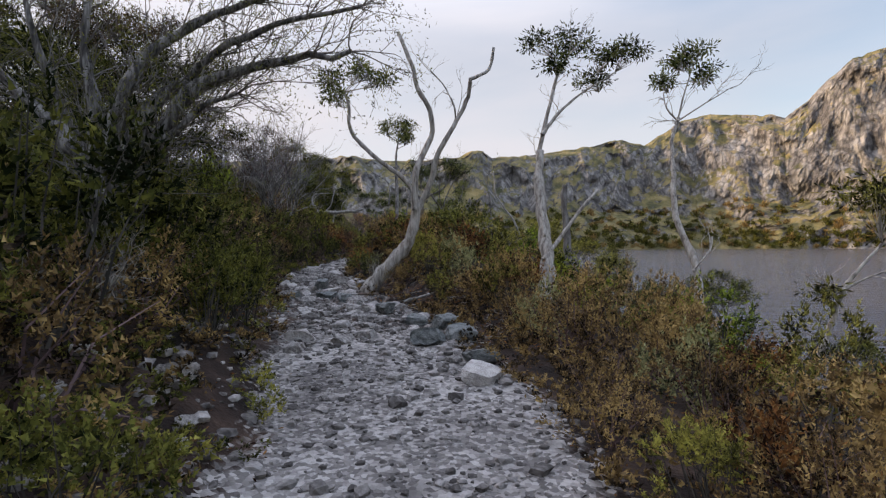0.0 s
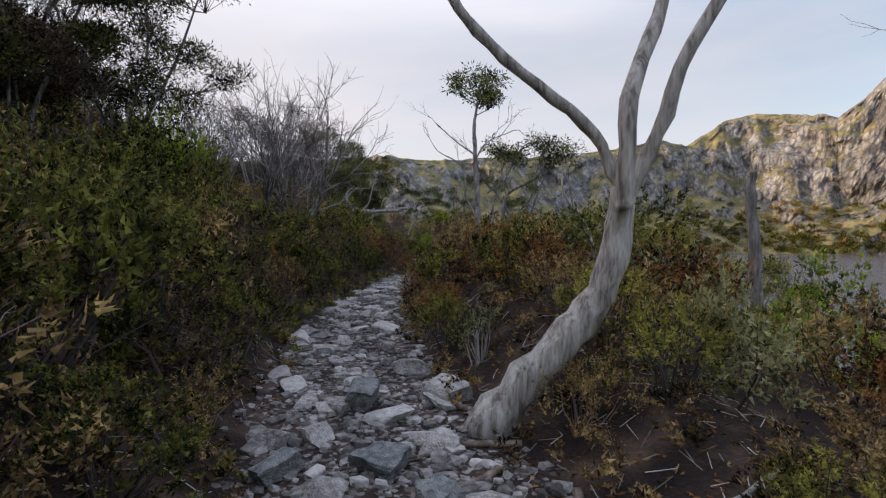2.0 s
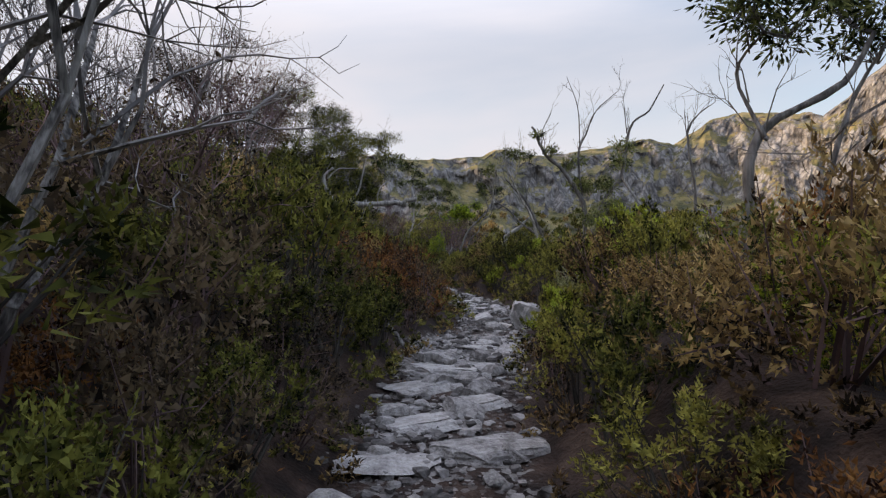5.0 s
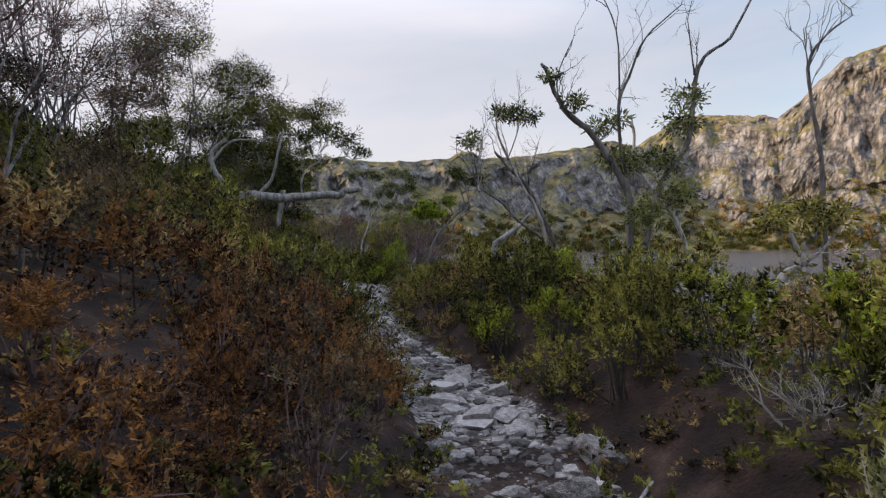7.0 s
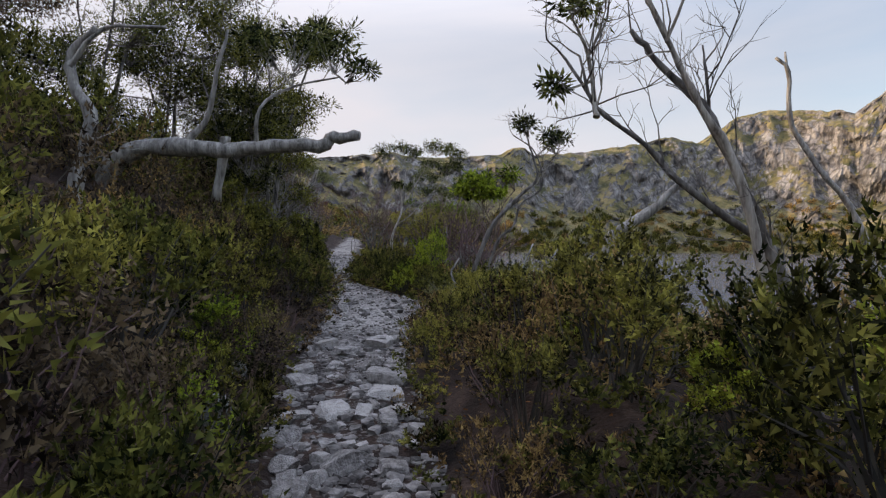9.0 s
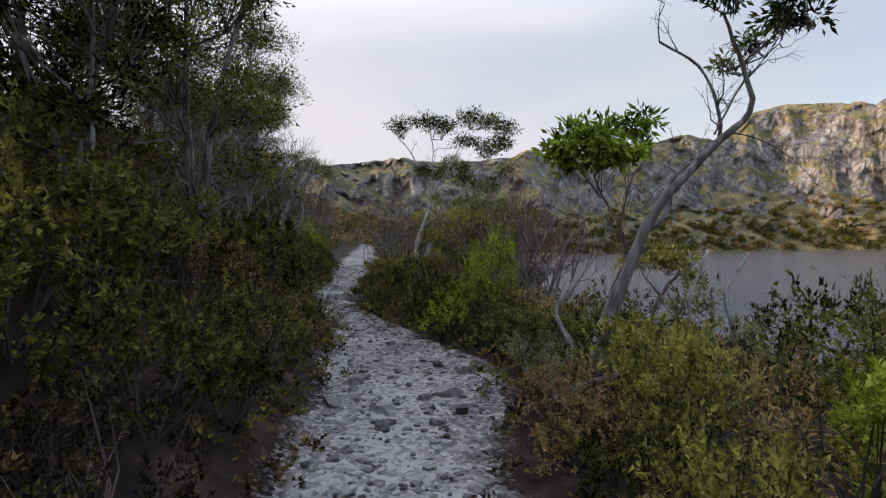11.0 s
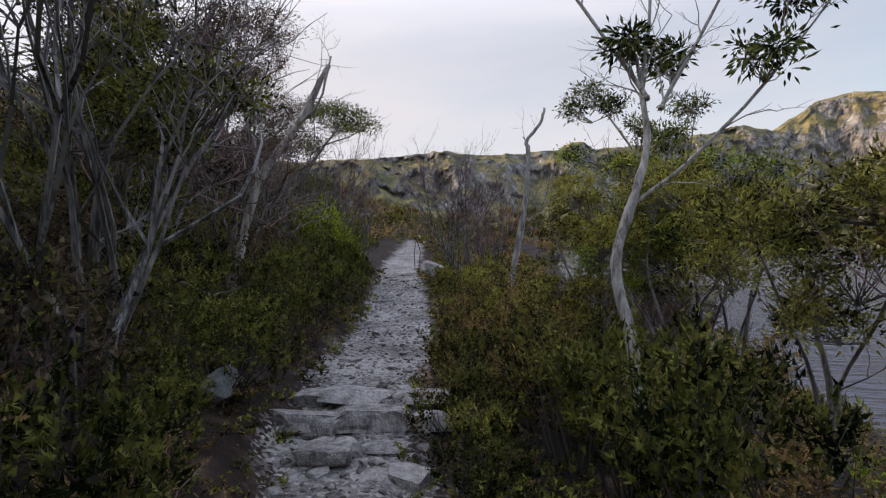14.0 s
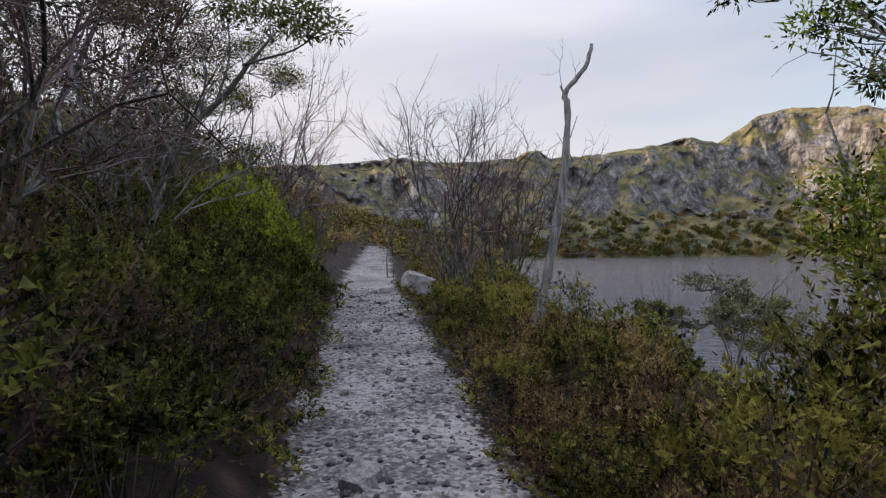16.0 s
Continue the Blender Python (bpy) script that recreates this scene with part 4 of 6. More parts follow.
TREE_N = ([(0.033, 0.017, [(-3.09, 32.20, 1.28), (-3.02, 32.20, 1.64), (-2.98, 32.20, 1.90), (-2.85, 32.20, 2.13), (-2.64, 32.20, 2.30)]),
    (0.018, 0.007, [(-2.85, 32.24, 2.09), (-2.89, 32.20, 2.42), (-3.08, 32.21, 2.80), (-3.15, 32.19, 2.97)]),
    (0.020, 0.007, [(-2.93, 32.15, 2.39), (-2.87, 32.20, 2.68), (-2.76, 32.30, 2.98)]),
    (0.014, 0.006, [(-3.12, 32.13, 2.78), (-3.23, 32.26, 2.98), (-3.38, 32.14, 3.10)])],
    [(-3.51, 32.02, 3.23, 0.14), (-3.29, 32.09, 3.36, 0.16), (-3.15, 31.96, 3.33, 0.17), (-2.67, 32.46, 3.49, 0.17), (-3.39, 32.12, 3.10, 0.11), (-3.13, 32.01, 3.13, 0.14), (-2.94, 31.90, 3.13, 0.13)])
TREE_N2 = ([(0.019, 0.010, [(-2.92, 31.80, 2.21), (-2.63, 31.80, 2.54), (-2.50, 31.80, 2.92), (-2.18, 31.80, 3.16), (-2.17, 31.80, 3.50), (-2.32, 31.80, 3.84), (-2.64, 31.80, 4.07)]),
    (0.012, 0.004, [(-2.22, 31.69, 3.26), (-2.01, 31.73, 3.63), (-1.78, 31.78, 3.88)])],
    [(-1.85, 31.86, 4.07, 0.12), (-1.99, 32.09, 3.95, 0.08)])
TREE_O = ([(0.05, 0.02, [(-1.60, 36.70, 0.19), (-1.53, 36.70, 0.81), (-1.28, 36.70, 1.47), (-0.97, 36.70, 1.84)]),
    (0.02, 0.008, [(-1.24, 36.79, 1.42), (-1.55, 36.64, 1.76), (-1.65, 36.73, 1.98)]),
    (0.02, 0.008, [(-0.96, 36.80, 1.79), (-0.82, 36.60, 1.92)])],
    [(-1.29, 36.91, 2.16, 0.28), (-1.14, 36.64, 2.06, 0.26), (-1.67, 36.87, 2.04, 0.22), (-0.76, 36.59, 1.78, 0.19)])
TREE_M = ([(0.034, 0.022, [(-5.69, 37.90, 1.87), (-5.77, 38.06, 2.40), (-5.65, 38.17, 2.80), (-5.53, 38.29, 3.20), (-5.54, 38.40, 3.62)]),
    (0.02, 0.007, [(-5.65, 38.20, 2.80), (-5.30, 38.25, 3.06), (-4.91, 38.26, 3.46), (-4.51, 38.53, 3.90), (-4.17, 38.65, 4.33)]),
    (0.02, 0.007, [(-5.54, 38.39, 3.59), (-5.61, 38.47, 3.98), (-5.87, 38.63, 4.13)]),
    (0.022, 0.007, [(-5.54, 38.37, 3.62), (-5.94, 38.68, 4.40), (-6.24, 38.68, 4.80)]),
    (0.02, 0.007, [(-5.54, 38.39, 3.69), (-5.45, 38.57, 4.42), (-5.56, 38.64, 4.97)]),
    (0.02, 0.007, [(-5.40, 38.33, 3.54), (-4.97, 38.52, 4.32), (-4.70, 38.62, 4.89)])],
    [(-6.14, 38.78, 5.05, 0.24), (-5.60, 38.74, 5.12, 0.26), (-5.22, 38.47, 4.92, 0.24), (-4.71, 38.59, 5.11, 0.24), (-4.22, 39.00, 5.11, 0.26), (-3.90, 38.52, 4.91, 0.24), (-4.77, 38.58, 4.60, 0.23), (-4.33, 38.88, 4.54, 0.25), (-4.02, 38.41, 4.52, 0.24), (-5.64, 38.44, 3.98, 0.19), (-5.31, 38.64, 3.91, 0.18), (-4.80, 38.17, 3.79, 0.19)])
TREE_Q = ([(0.045, 0.015, [(-11.98, 44.70, 2.85), (-11.64, 44.70, 3.56), (-10.90, 44.70, 4.16), (-10.53, 44.70, 4.58), (-10.26, 44.70, 4.88)]),
    (0.02, 0.008, [(-10.85, 44.60, 4.14), (-10.80, 44.80, 4.71), (-10.78, 44.74, 5.04)]),
    (0.02, 0.008, [(-10.51, 44.64, 4.57), (-9.99, 44.70, 4.73), (-9.71, 44.64, 4.88)])],
    [(-10.86, 44.94, 5.35, 0.23), (-10.36, 44.97, 5.28, 0.31), (-9.65, 44.44, 4.90, 0.26)])
TREE_S = ([(0.08, 0.03, [(-7.11, 48.20, 1.24), (-6.92, 48.20, 2.15), (-6.73, 48.20, 3.10), (-6.63, 48.20, 3.96), (-6.57, 48.20, 4.81), (-6.62, 48.20, 5.15), (-6.29, 48.20, 5.57), (-6.18, 48.20, 5.96)]),
    (0.02, 0.012, [(-6.62, 48.21, 5.12), (-6.71, 48.12, 5.25)]),
    (0.015, 0.006, [(-6.52, 48.18, 4.05), (-6.76, 48.26, 4.50)]),
    (0.012, 0.005, [(-6.52, 48.25, 4.44), (-6.43, 48.13, 4.74)])],
    [])
TREE_X = ([(0.105, 0.021, [(-2.52, 3.97, 1.59), (-2.55, 3.97, 1.86), (-2.78, 3.97, 2.19), (-3.07, 3.97, 2.48), (-3.40, 3.97, 2.81)]),
    (0.105, 0.018, [(-2.47, 3.93, 1.61), (-2.36, 3.95, 2.06), (-2.06, 3.94, 2.26), (-1.84, 4.01, 2.60), (-1.31, 4.04, 2.77), (-0.70, 3.93, 2.81)]),
    (0.084, 0.016, [(-2.51, 3.95, 1.69), (-2.38, 3.86, 2.28), (-2.18, 3.94, 2.79), (-1.74, 4.08, 3.13), (-1.12, 3.97, 3.28)]),
    (0.084, 0.016, [(-2.54, 3.98, 1.77), (-2.59, 3.99, 2.40), (-2.66, 3.98, 2.89), (-2.65, 4.04, 3.42)]),
    (0.074, 0.013, [(-2.42, 3.91, 1.85), (-2.17, 3.92, 2.38), (-1.95, 4.06, 2.66), (-1.45, 3.97, 2.96), (-0.64, 4.08, 3.20)]),
    (0.063, 0.011, [(-2.50, 3.88, 1.81), (-2.87, 4.04, 2.41), (-3.02, 3.96, 2.97), (-3.10, 3.96, 3.34)]),
    (0.052, 0.011, [(-2.44, 4.06, 2.03), (-1.95, 3.88, 2.22), (-1.79, 3.97, 2.43), (-1.51, 3.91, 2.51)])],
    [])
gum_tree("snow_gum", "crooked pale-barked snow gum forking above trail stones", "tree", TREE_A, seed=2, dense=1.15)
gum_tree("snow_gum", "slender pale snow gum with a round leafy crown", "tree", TREE_B, seed=3, dense=1.2)
gum_tree("snow_gum", "thin bent snow gum above the lake shore", "tree", TREE_C, seed=4, dense=1.2)
gum_tree("snow_gum", "thin pale sapling leaning over lakeside scrub", "tree", TREE_D, seed=5, leaf="leaf_olive")
gum_tree("snow_gum", "slim gum with bare side branches and leafy top", "tree", TREE_E, bark="bark_dark", seed=6, dense=1.2)
gum_tree("snow_gum", "two-stemmed gum with flat layered crowns", "tree", TREE_F, bark="bark_dark", seed=7, dense=1.2)
gum_tree("snow_gum", "half-bare twin-trunk gum with green lower clumps", "tree", TREE_G, bark="bark_dark", seed=8, dense=1.1, bare=1.6)
gum_tree("dead_tree", "thin leafless sapling forking at the top", "tree", TREE_G2, bark="bark_dark", seed=9)
gum_tree("small_gum", "low spreading gum beside the lake", "tree", TREE_G3, seed=10, leaf="leaf_olive")
gum_tree("small_gum", "slight gum with two flat tufts of leaves", "tree", TREE_J, seed=11, dense=1.2)
gum_tree("dead_tree", "bare curving grey gum with forked limbs", "tree", TREE_JJ, seed=12, bark="bark_dark", bare=1.5)
gum_tree("dead_tree", "bent pale dead trunk in the heath", "tree", TREE_JB, seed=13, bark="deadwood", bare=0.3)
gum_tree("dead_tree", "tall silver dead trunk with a broken tip", "tree", TREE_SN, seed=14, bark="deadwood", bare=0.1)
gum_tree("fallen_gum", "silver fallen trunk lying level above the heath", "tree", TREE_L, seed=15, bark="deadwood", dense=1.2, bare=0.5)
gum_tree("dead_tree", "twisted pale dead trunk on the bank", "tree", TREE_L2, seed=16, bark="deadwood", bare=0.6)
gum_tree("small_gum", "leaning thin gum with two leaf tufts", "tree", TREE_FC, seed=18, dense=1.2, bark="bark_dark")
gum_tree("broad_leaved_tree", "red-barked tree with upright glossy green leaves", "tree", TREE_N, seed=19, bark="bark_red", leaf="leaf_bright", dense=1.1, leaf_len=0.1, leaf_w=0.034)
gum_tree("small_gum", "elbowed grey gum reaching over the water", "tree", TREE_N2, seed=20, bark="bark_dark", bare=1.4)
gum_tree("broad_leaved_tree", "small open tree at the water's edge", "tree", TREE_O, seed=21, bark="bark_red", leaf="leaf_olive", leaf_len=0.1, leaf_w=0.03)
gum_tree("snow_gum", "slim cream-barked gum with layered flat crowns", "tree", TREE_M, seed=22, dense=1.2)
gum_tree("small_gum", "leaning gum with a flat dark crown", "tree", TREE_Q, seed=23, bark="bark_dark", dense=1.3)
gum_tree("dead_tree", "straight silver dead trunk with hooked tip", "tree", TREE_S, seed=24, bark="deadwood", bare=0.15)
TREE_V = ([(0.038, 0.016, [(-3.9, 42.3, 0.5), (-4.2, 42.6, 2.0), (-4.5, 42.9, 3.3), (-5.2, 43.4, 4.6)]), (0.03, 0.01, [(-4.4, 42.8, 2.9), (-4.1, 43.3, 3.8), (-3.9, 43.7, 4.7)]), (0.025, 0.01, [(-4.3, 42.7, 2.4), (-4.6, 42.4, 3.2), (-4.5, 42.2, 4.0)])],
    [(-5.5, 43.6, 5.0, 0.3), (-5.15, 43.35, 4.75, 0.26), (-4.8, 42.9, 4.3, 0.25), (-5.75, 43.7, 4.8, 0.22), (-3.9, 43.7, 4.8, 0.3), (-4.3, 43.4, 4.2, 0.25), (-4.5, 42.3, 4.0, 0.26), (-4.6, 42.6, 3.3, 0.28), (-4.2, 42.4, 2.8, 0.26), (-4.9, 43.0, 3.7, 0.26), (-4.0, 42.9, 3.6, 0.28)])
gum_tree("snow_gum", "leaning gum with loose leafy tufts", "tree", TREE_V, seed=26, dense=1.1)
TREE_P = ([(0.045, 0.032, [(-9.8, 40.0, 1.8), (-9.5, 40.15, 3.2), (-9.1, 40.4, 4.0), (-8.75, 40.5, 4.7)]), (0.035, 0.012, [(-9.48, 40.15, 3.25), (-9.5, 40.1, 3.9), (-9.35, 40.1, 4.6)]), (0.03, 0.01, [(-9.15, 40.4, 3.95), (-8.8, 40.3, 4.2), (-8.6, 40.2, 4.7)])],
    [])
gum_tree("snow_gum", "pale leaning gum trunk on the bank", "tree", TREE_P, seed=29)
for k, pts in enumerate((
    [(-3.8, 30.6, 0.02), (-3.5, 30.72, 0.13), (-3.25, 30.8, 0.2), (-2.9, 30.95, 0.4)],
    [(-3.45, 30.85, -0.02), (-3.4, 30.9, 0.3), (-3.3, 31.0, 0.55), (-3.12, 31.0, 0.95)],
    [(-3.6, 30.95, -0.02), (-3.52, 31.05, 0.3), (-3.62, 31.2, 0.55), (-3.5, 31.3, 0.8)],
    [(-2.5, 31.4, -0.02), (-2.42, 31.5, 0.45), (-2.5, 31.6, 0.8), (-2.3, 31.7, 1.25)],
    [(-2.2, 31.9, -0.02), (-2.0, 31.9, 0.5), (-2.05, 32.0, 0.9), (-1.8, 32.1, 1.3)],
)):
    x, y, _ = pts[0]
    g = float(ground_z(x, y))
    tagged(new("dead_branch", mesh_np("dead_branch", *limb([(px, py, g + h) for px, py, h in pts], 0.03, 0.012, sides=7, knobs=0.2, seed=60 + k), [M["deadwood"]], smooth=True)), "crooked bleached dead branch standing in the heath", "branch", "dead branches")
TREE_W = ([(0.09, 0.07, [(3.1, 14.3, 0.6), (3.08, 14.3, 1.6), (3.0, 14.3, 2.6), (3.02, 14.3, 3.0)])], [])
gum_tree("dead_tree", "thick broken dark stump", "tree", TREE_W, seed=27, bark="bark_dark", bare=0.0)
gum_tree("tea_tree", "spreading dark many-limbed tree with feathery twigs", "tree", TREE_X, seed=25, bark="bark_grey", bare=1.0, feather=3, leaf="leaf_dark")

for x, y, h, w, leaf, dense, low, label in (
    (0.3, 33.4, 1.5, 1.3, "leaf_olive", 0.9, 0.4, "low spreading scrub tree near the water"),
    (3.6, 15.6, 2.6, 2.0, "leaf_olive", 0.8, 0.5, "olive scrub tree with a flat crown"),
    (5.2, 18.4, 2.6, 2.2, "leaf_olive", 0.8, 0.5, "olive scrub tree with a flat crown"),
    (3.0, 20.5, 2.4, 2.0, "leaf_olive", 0.8, 0.5, "olive scrub tree with a flat crown"),
    (6.5, 13.5, 2.6, 1.6, "leaf_dark", 0.7, 0.6, "thin-stemmed dark tree standing near the water"),
    (2.2, 27.5, 2.3, 1.9, "leaf_olive", 0.8, 0.5, "olive scrub tree with a flat crown"),
    (-6.3, 29.6, 2.3, 1.2, "leaf_dark", 1.0, 0.4, "dense dark green tree behind the fallen trunk"),
    (-8.3, 31.2, 4.0, 2.4, "leaf_dark", 0.8, 0.35, "tall dark-leaved tree on the bank"),
    (-9.3, 28.6, 3.8, 2.6, "leaf_dusk", 0.8, 0.3, "tall dark-leaved tree on the bank"),
    (-6.6, 31.2, 4.4, 2.0, "leaf_dark", 1.3, 0.25, "dark needle-leaved tree over the trail"),
    (-7.9, 32.6, 4.6, 2.6, "leaf_gum", 0.75, 0.3, "dark needle-leaved tree over the trail"),
    (-9.6, 25.2, 3.6, 2.6, "leaf_dusk", 0.8, 0.3, "brown-tinged bushy tree on the bank"),
    (-8.6, 30.0, 4.0, 2.6, "leaf_gum", 0.75, 0.3, "dark needle-leaved tree over the trail"),
    (-9.0, 35.2, 4.4, 2.4, "leaf_dark", 1.0, 0.3, "tall dark-leaved tree on the bank"),
    (-10.6, 39.8, 4.4, 2.6, "leaf_dusk", 1.0, 0.3, "brown-tinged bushy tree on the bank"),
    (-7.4, 9.0, 3.4, 2.4, "leaf_dark", 1.0, 0.3, "tall dark-leaved tree on the bank"),
    (-6.2, 6.4, 3.6, 2.4, "leaf_dark", 1.1, 0.25, "tall dark-leaved tree on the bank"),
    (-8.4, 12.8, 4.4, 2.6, "leaf_dark", 1.1, 0.25, "tall dark-leaved tree on the bank"),
    (-6.9, 11.0, 3.8, 2.2, "leaf_dusk", 1.0, 0.3, "brown-tinged bushy tree on the bank"),
    (-9.4, 37.6, 4.2, 2.4, "leaf_dark", 1.1, 0.25, "tall dark-leaved tree on the bank"),
    (-4.9, 4.6, 2.6, 2.2, "leaf_dark", 1.0, 0.3, "tall dark-leaved tree on the bank"),
    (-6.2, 10.7, 3.5, 1.8, "leaf_dark", 1.3, 0.2, "dense dark green tree on the bank"),
    (-6.1, 12.3, 4.0, 2.4, "leaf_dark", 1.3, 0.2, "dense dark green tree on the bank"),
    (-7.6, 10.8, 4.4, 2.6, "leaf_dusk", 1.0, 0.2, "dense dark brown tree on the bank"),
    (-12.3, 43.8, 4.4, 2.6, "leaf_dusk", 0.65, 0.25, "dense dusky brown tree on the slope"),
    (-11.6, 42.2, 4.2, 2.2, "leaf_dusk", 0.55, 0.3, "dense dusky brown tree on the slope"),
    (-13.6, 46.4, 4.8, 2.8, "leaf_dusk", 0.65, 0.2, "dense dusky brown tree on the slope"),
    (-13.0, 49.2, 3.8, 2.8, "leaf_dark", 0.65, 0.2, "dense dark green tree on the slope"),
    (-15.2, 48.4, 5.0, 3.0, "leaf_dusk", 0.65, 0.2, "dense dusky brown tree on the slope"),
    (-4.8, 42.5, 3.1, 2.0, "leaf_bright", 1.0, 0.5, "leafy green tea tree above the lake"),
    (-4.3, 41.5, 2.9, 2.0, "leaf_bright", 1.0, 0.45, "leafy olive tea tree above the lake"),
    (-5.6, 40.9, 2.3, 1.4, "leaf_olive", 1.0, 0.5, "olive tea tree with fine branches"),
    (-5.0, 40.2, 2.5, 2.0, "leaf_olive", 1.0, 0.5, "olive tea tree with fine branches"),
    (-4.2, 38.7, 2.4, 1.9, "leaf_olive", 1.0, 0.5, "olive tea tree with fine branches"),
    (-3.9, 41.6, 3.0, 1.8, "leaf_dark", 1.1, 0.4, "green tea tree with upright sprays"),
    (-4.9, 45.8, 1.5, 1.0, "leaf_grey", 0.9, 0.6, "small grey-green tree at the shore"),
    (-3.8, 45.3, 1.5, 1.1, "leaf_grey", 0.9, 0.5, "small grey-green tree at the shore"),
    (-4.2, 46.9, 1.5, 1.0, "leaf_olive", 0.9, 0.55, "small grey-green tree at the shore"),
    (-5.2, 48.0, 1.1, 0.7, "leaf_dark", 0.9, 0.7, "small dark umbrella-crowned tree at the shore"),
    (-3.1, 47.4, 1.7, 1.1, "leaf_grey", 0.9, 0.55, "small grey-green tree at the shore"),
    (5.4, 14.3, 1.9, 1.3, "leaf_dark", 1.0, 0.75, "small dark umbrella-crowned tree at the shore"),
    (6.6, 15.4, 1.6, 1.2, "leaf_dark", 1.0, 0.75, "small dark umbrella-crowned tree at the shore"),
    (7.5, 9.5, 1.8, 1.5, "leaf_dark", 1.0, 0.5, "small dark tree at the shore"),
):
    small_tree("scrub_tree", label, x, y, h, w, leaf, seed=int(1000 + x * 17 + y * 31), dense=dense, low=low, layers=11 if x < -6 else 7, bark="deadwood" if leaf == "leaf_grey" else "bark_grey" if x < -6 else "bark_dark")

for x, y, h, s, n, twig, leaf, label in (
    (-4.5, 14.1, 3.6, 0.45, 20, "twig_grey", None, "tall bare grey shrub with fanning twigs"),
    (-6.9, 14.2, 3.4, 0.45, 12, "twig_grey", "leaf_dusk", "tall half-bare shrub on the bank"),
    (-7.8, 12.2, 3.8, 0.5, 14, "twig_grey", "leaf_dusk", "tall half-bare shrub on the bank"),
    (-5.3, 16.6, 2.0, 0.6, 10, "twig_red", "leaf_dusk", "bare red-brown shrub in the heath"),
    (-7.2, 22.8, 3.6, 0.5, 13, "twig_red", None, "bare red-brown shrub on the bank"),
    (-9.4, 21.6, 3.6, 0.45, 14, "twig_grey", "leaf_dusk", "tall half-bare shrub on the bank"),
    (-8.4, 25.6, 4.6, 0.4, 12, "twig_red", "leaf_dusk", "bare red-brown shrub on the bank"),
    (-7.9, 34.4, 3.6, 0.45, 10, "twig_grey", None, "bare grey shrub with pale stems"),
    (-8.5, 36.6, 3.4, 0.45, 12, "twig_grey", None, "bare grey shrub with pale stems"),
    (-9.6, 38.6, 3.4, 0.5, 12, "twig_red", None, "bare red-brown shrub on the bank"),
    (-10.2, 41.0, 3.2, 0.5, 12, "twig_red", "leaf_dusk", "bare red-brown shrub on the bank"),
    (-10.2, 36.0, 3.6, 0.45, 12, "twig_grey", None, "tall half-bare shrub on the bank"),
    (-11.3, 43.4, 3.0, 0.55, 12, "twig_grey", None, "bare grey shrub with fanning twigs"),
    (-11.8, 48.6, 3.8, 0.5, 16, "twig_red", None, "bare grey shrub with fanning twigs"),
    (-12.6, 52.5, 2.6, 0.5, 10, "twig_red", None, "bare red-brown shrub on the bank"),
    (-4.05, 36.3, 3.2, 0.36, 18, "twig_red", None, "bare dark shrub with a tangle of fine twigs"),
    (-3.3, 35.9, 2.7, 0.36, 14, "twig_red", None, "bare dark shrub with a tangle of fine twigs"),
    (-8.5, 48.6, 4.3, 0.45, 22, "twig_red", None, "low round bare red-brown shrub"),
    (-7.6, 49.6, 3.6, 0.5, 18, "twig_red", None, "low round bare red-brown shrub"),
    (-9.0, 52.6, 2.2, 0.6, 12, "twig_red", None, "low round bare red-brown shrub"),
    (-5.0, 41.4, 1.7, 0.6, 12, "twig_red", None, "bare red-brown shrub in the heath"),
    (-4.4, 42.6, 1.6, 0.6, 12, "twig_red", None, "bare red-brown shrub in the heath"),
    (-4.3, 43.8, 1.8, 0.6, 9, "twig_red", None, "bare red-brown shrub in the heath"),
    (-3.4, 33.8, 1.0, 0.9, 9, "twig_pale", None, "low tangle of bleached bare twigs"),
    (-1.4, 20.1, 0.4, 1.2, 9, "twig_pale", None, "low tangle of bleached bare twigs"),
    (-2.3, 3.3, 0.8, 1.0, 6, "twig_pale", None, "low tangle of bleached bare twigs"),
    (-2.7, 4.9, 0.9, 1.0, 6, "twig_pale", None, "low tangle of bleached bare twigs"),
    (-3.2, 6.6, 0.9, 1.0, 6, "twig_pale", None, "low tangle of bleached bare twigs"),
    (4.9, 20.6, 3.6, 0.2, 3, "twig_grey", None, "slim bare sapling rising from the heath"),
    (-10.6, 53.0, 3.4, 0.2, 3, "twig_grey", None, "slim bare sapling rising from the heath"),
    (2.8, 40.5, 3.2, 0.2, 3, "twig_grey", None, "slim bare sapling rising from the heath"),
    (5.5, 9.0, 1.6, 0.7, 8, "twig_grey", None, "bare grey shrub at the shore"),
    (-2.4, 45.6, 1.6, 0.7, 9, "twig_grey", None, "bare grey shrub at the shore"),
):
    bare_shrub("bare_shrub", label, x, y, h, s * 0.7 if h > 3 and x < -7 else s, n if h < 2.5 else int(n * 0.75), twig, seed=int(2000 + x * 19 + y * 23), leaf=leaf, levels=4 if n > 4 else 3, stem_r=0.026 if h > 2.5 and n > 4 else 0.022 if h > 1.2 else 0.009)

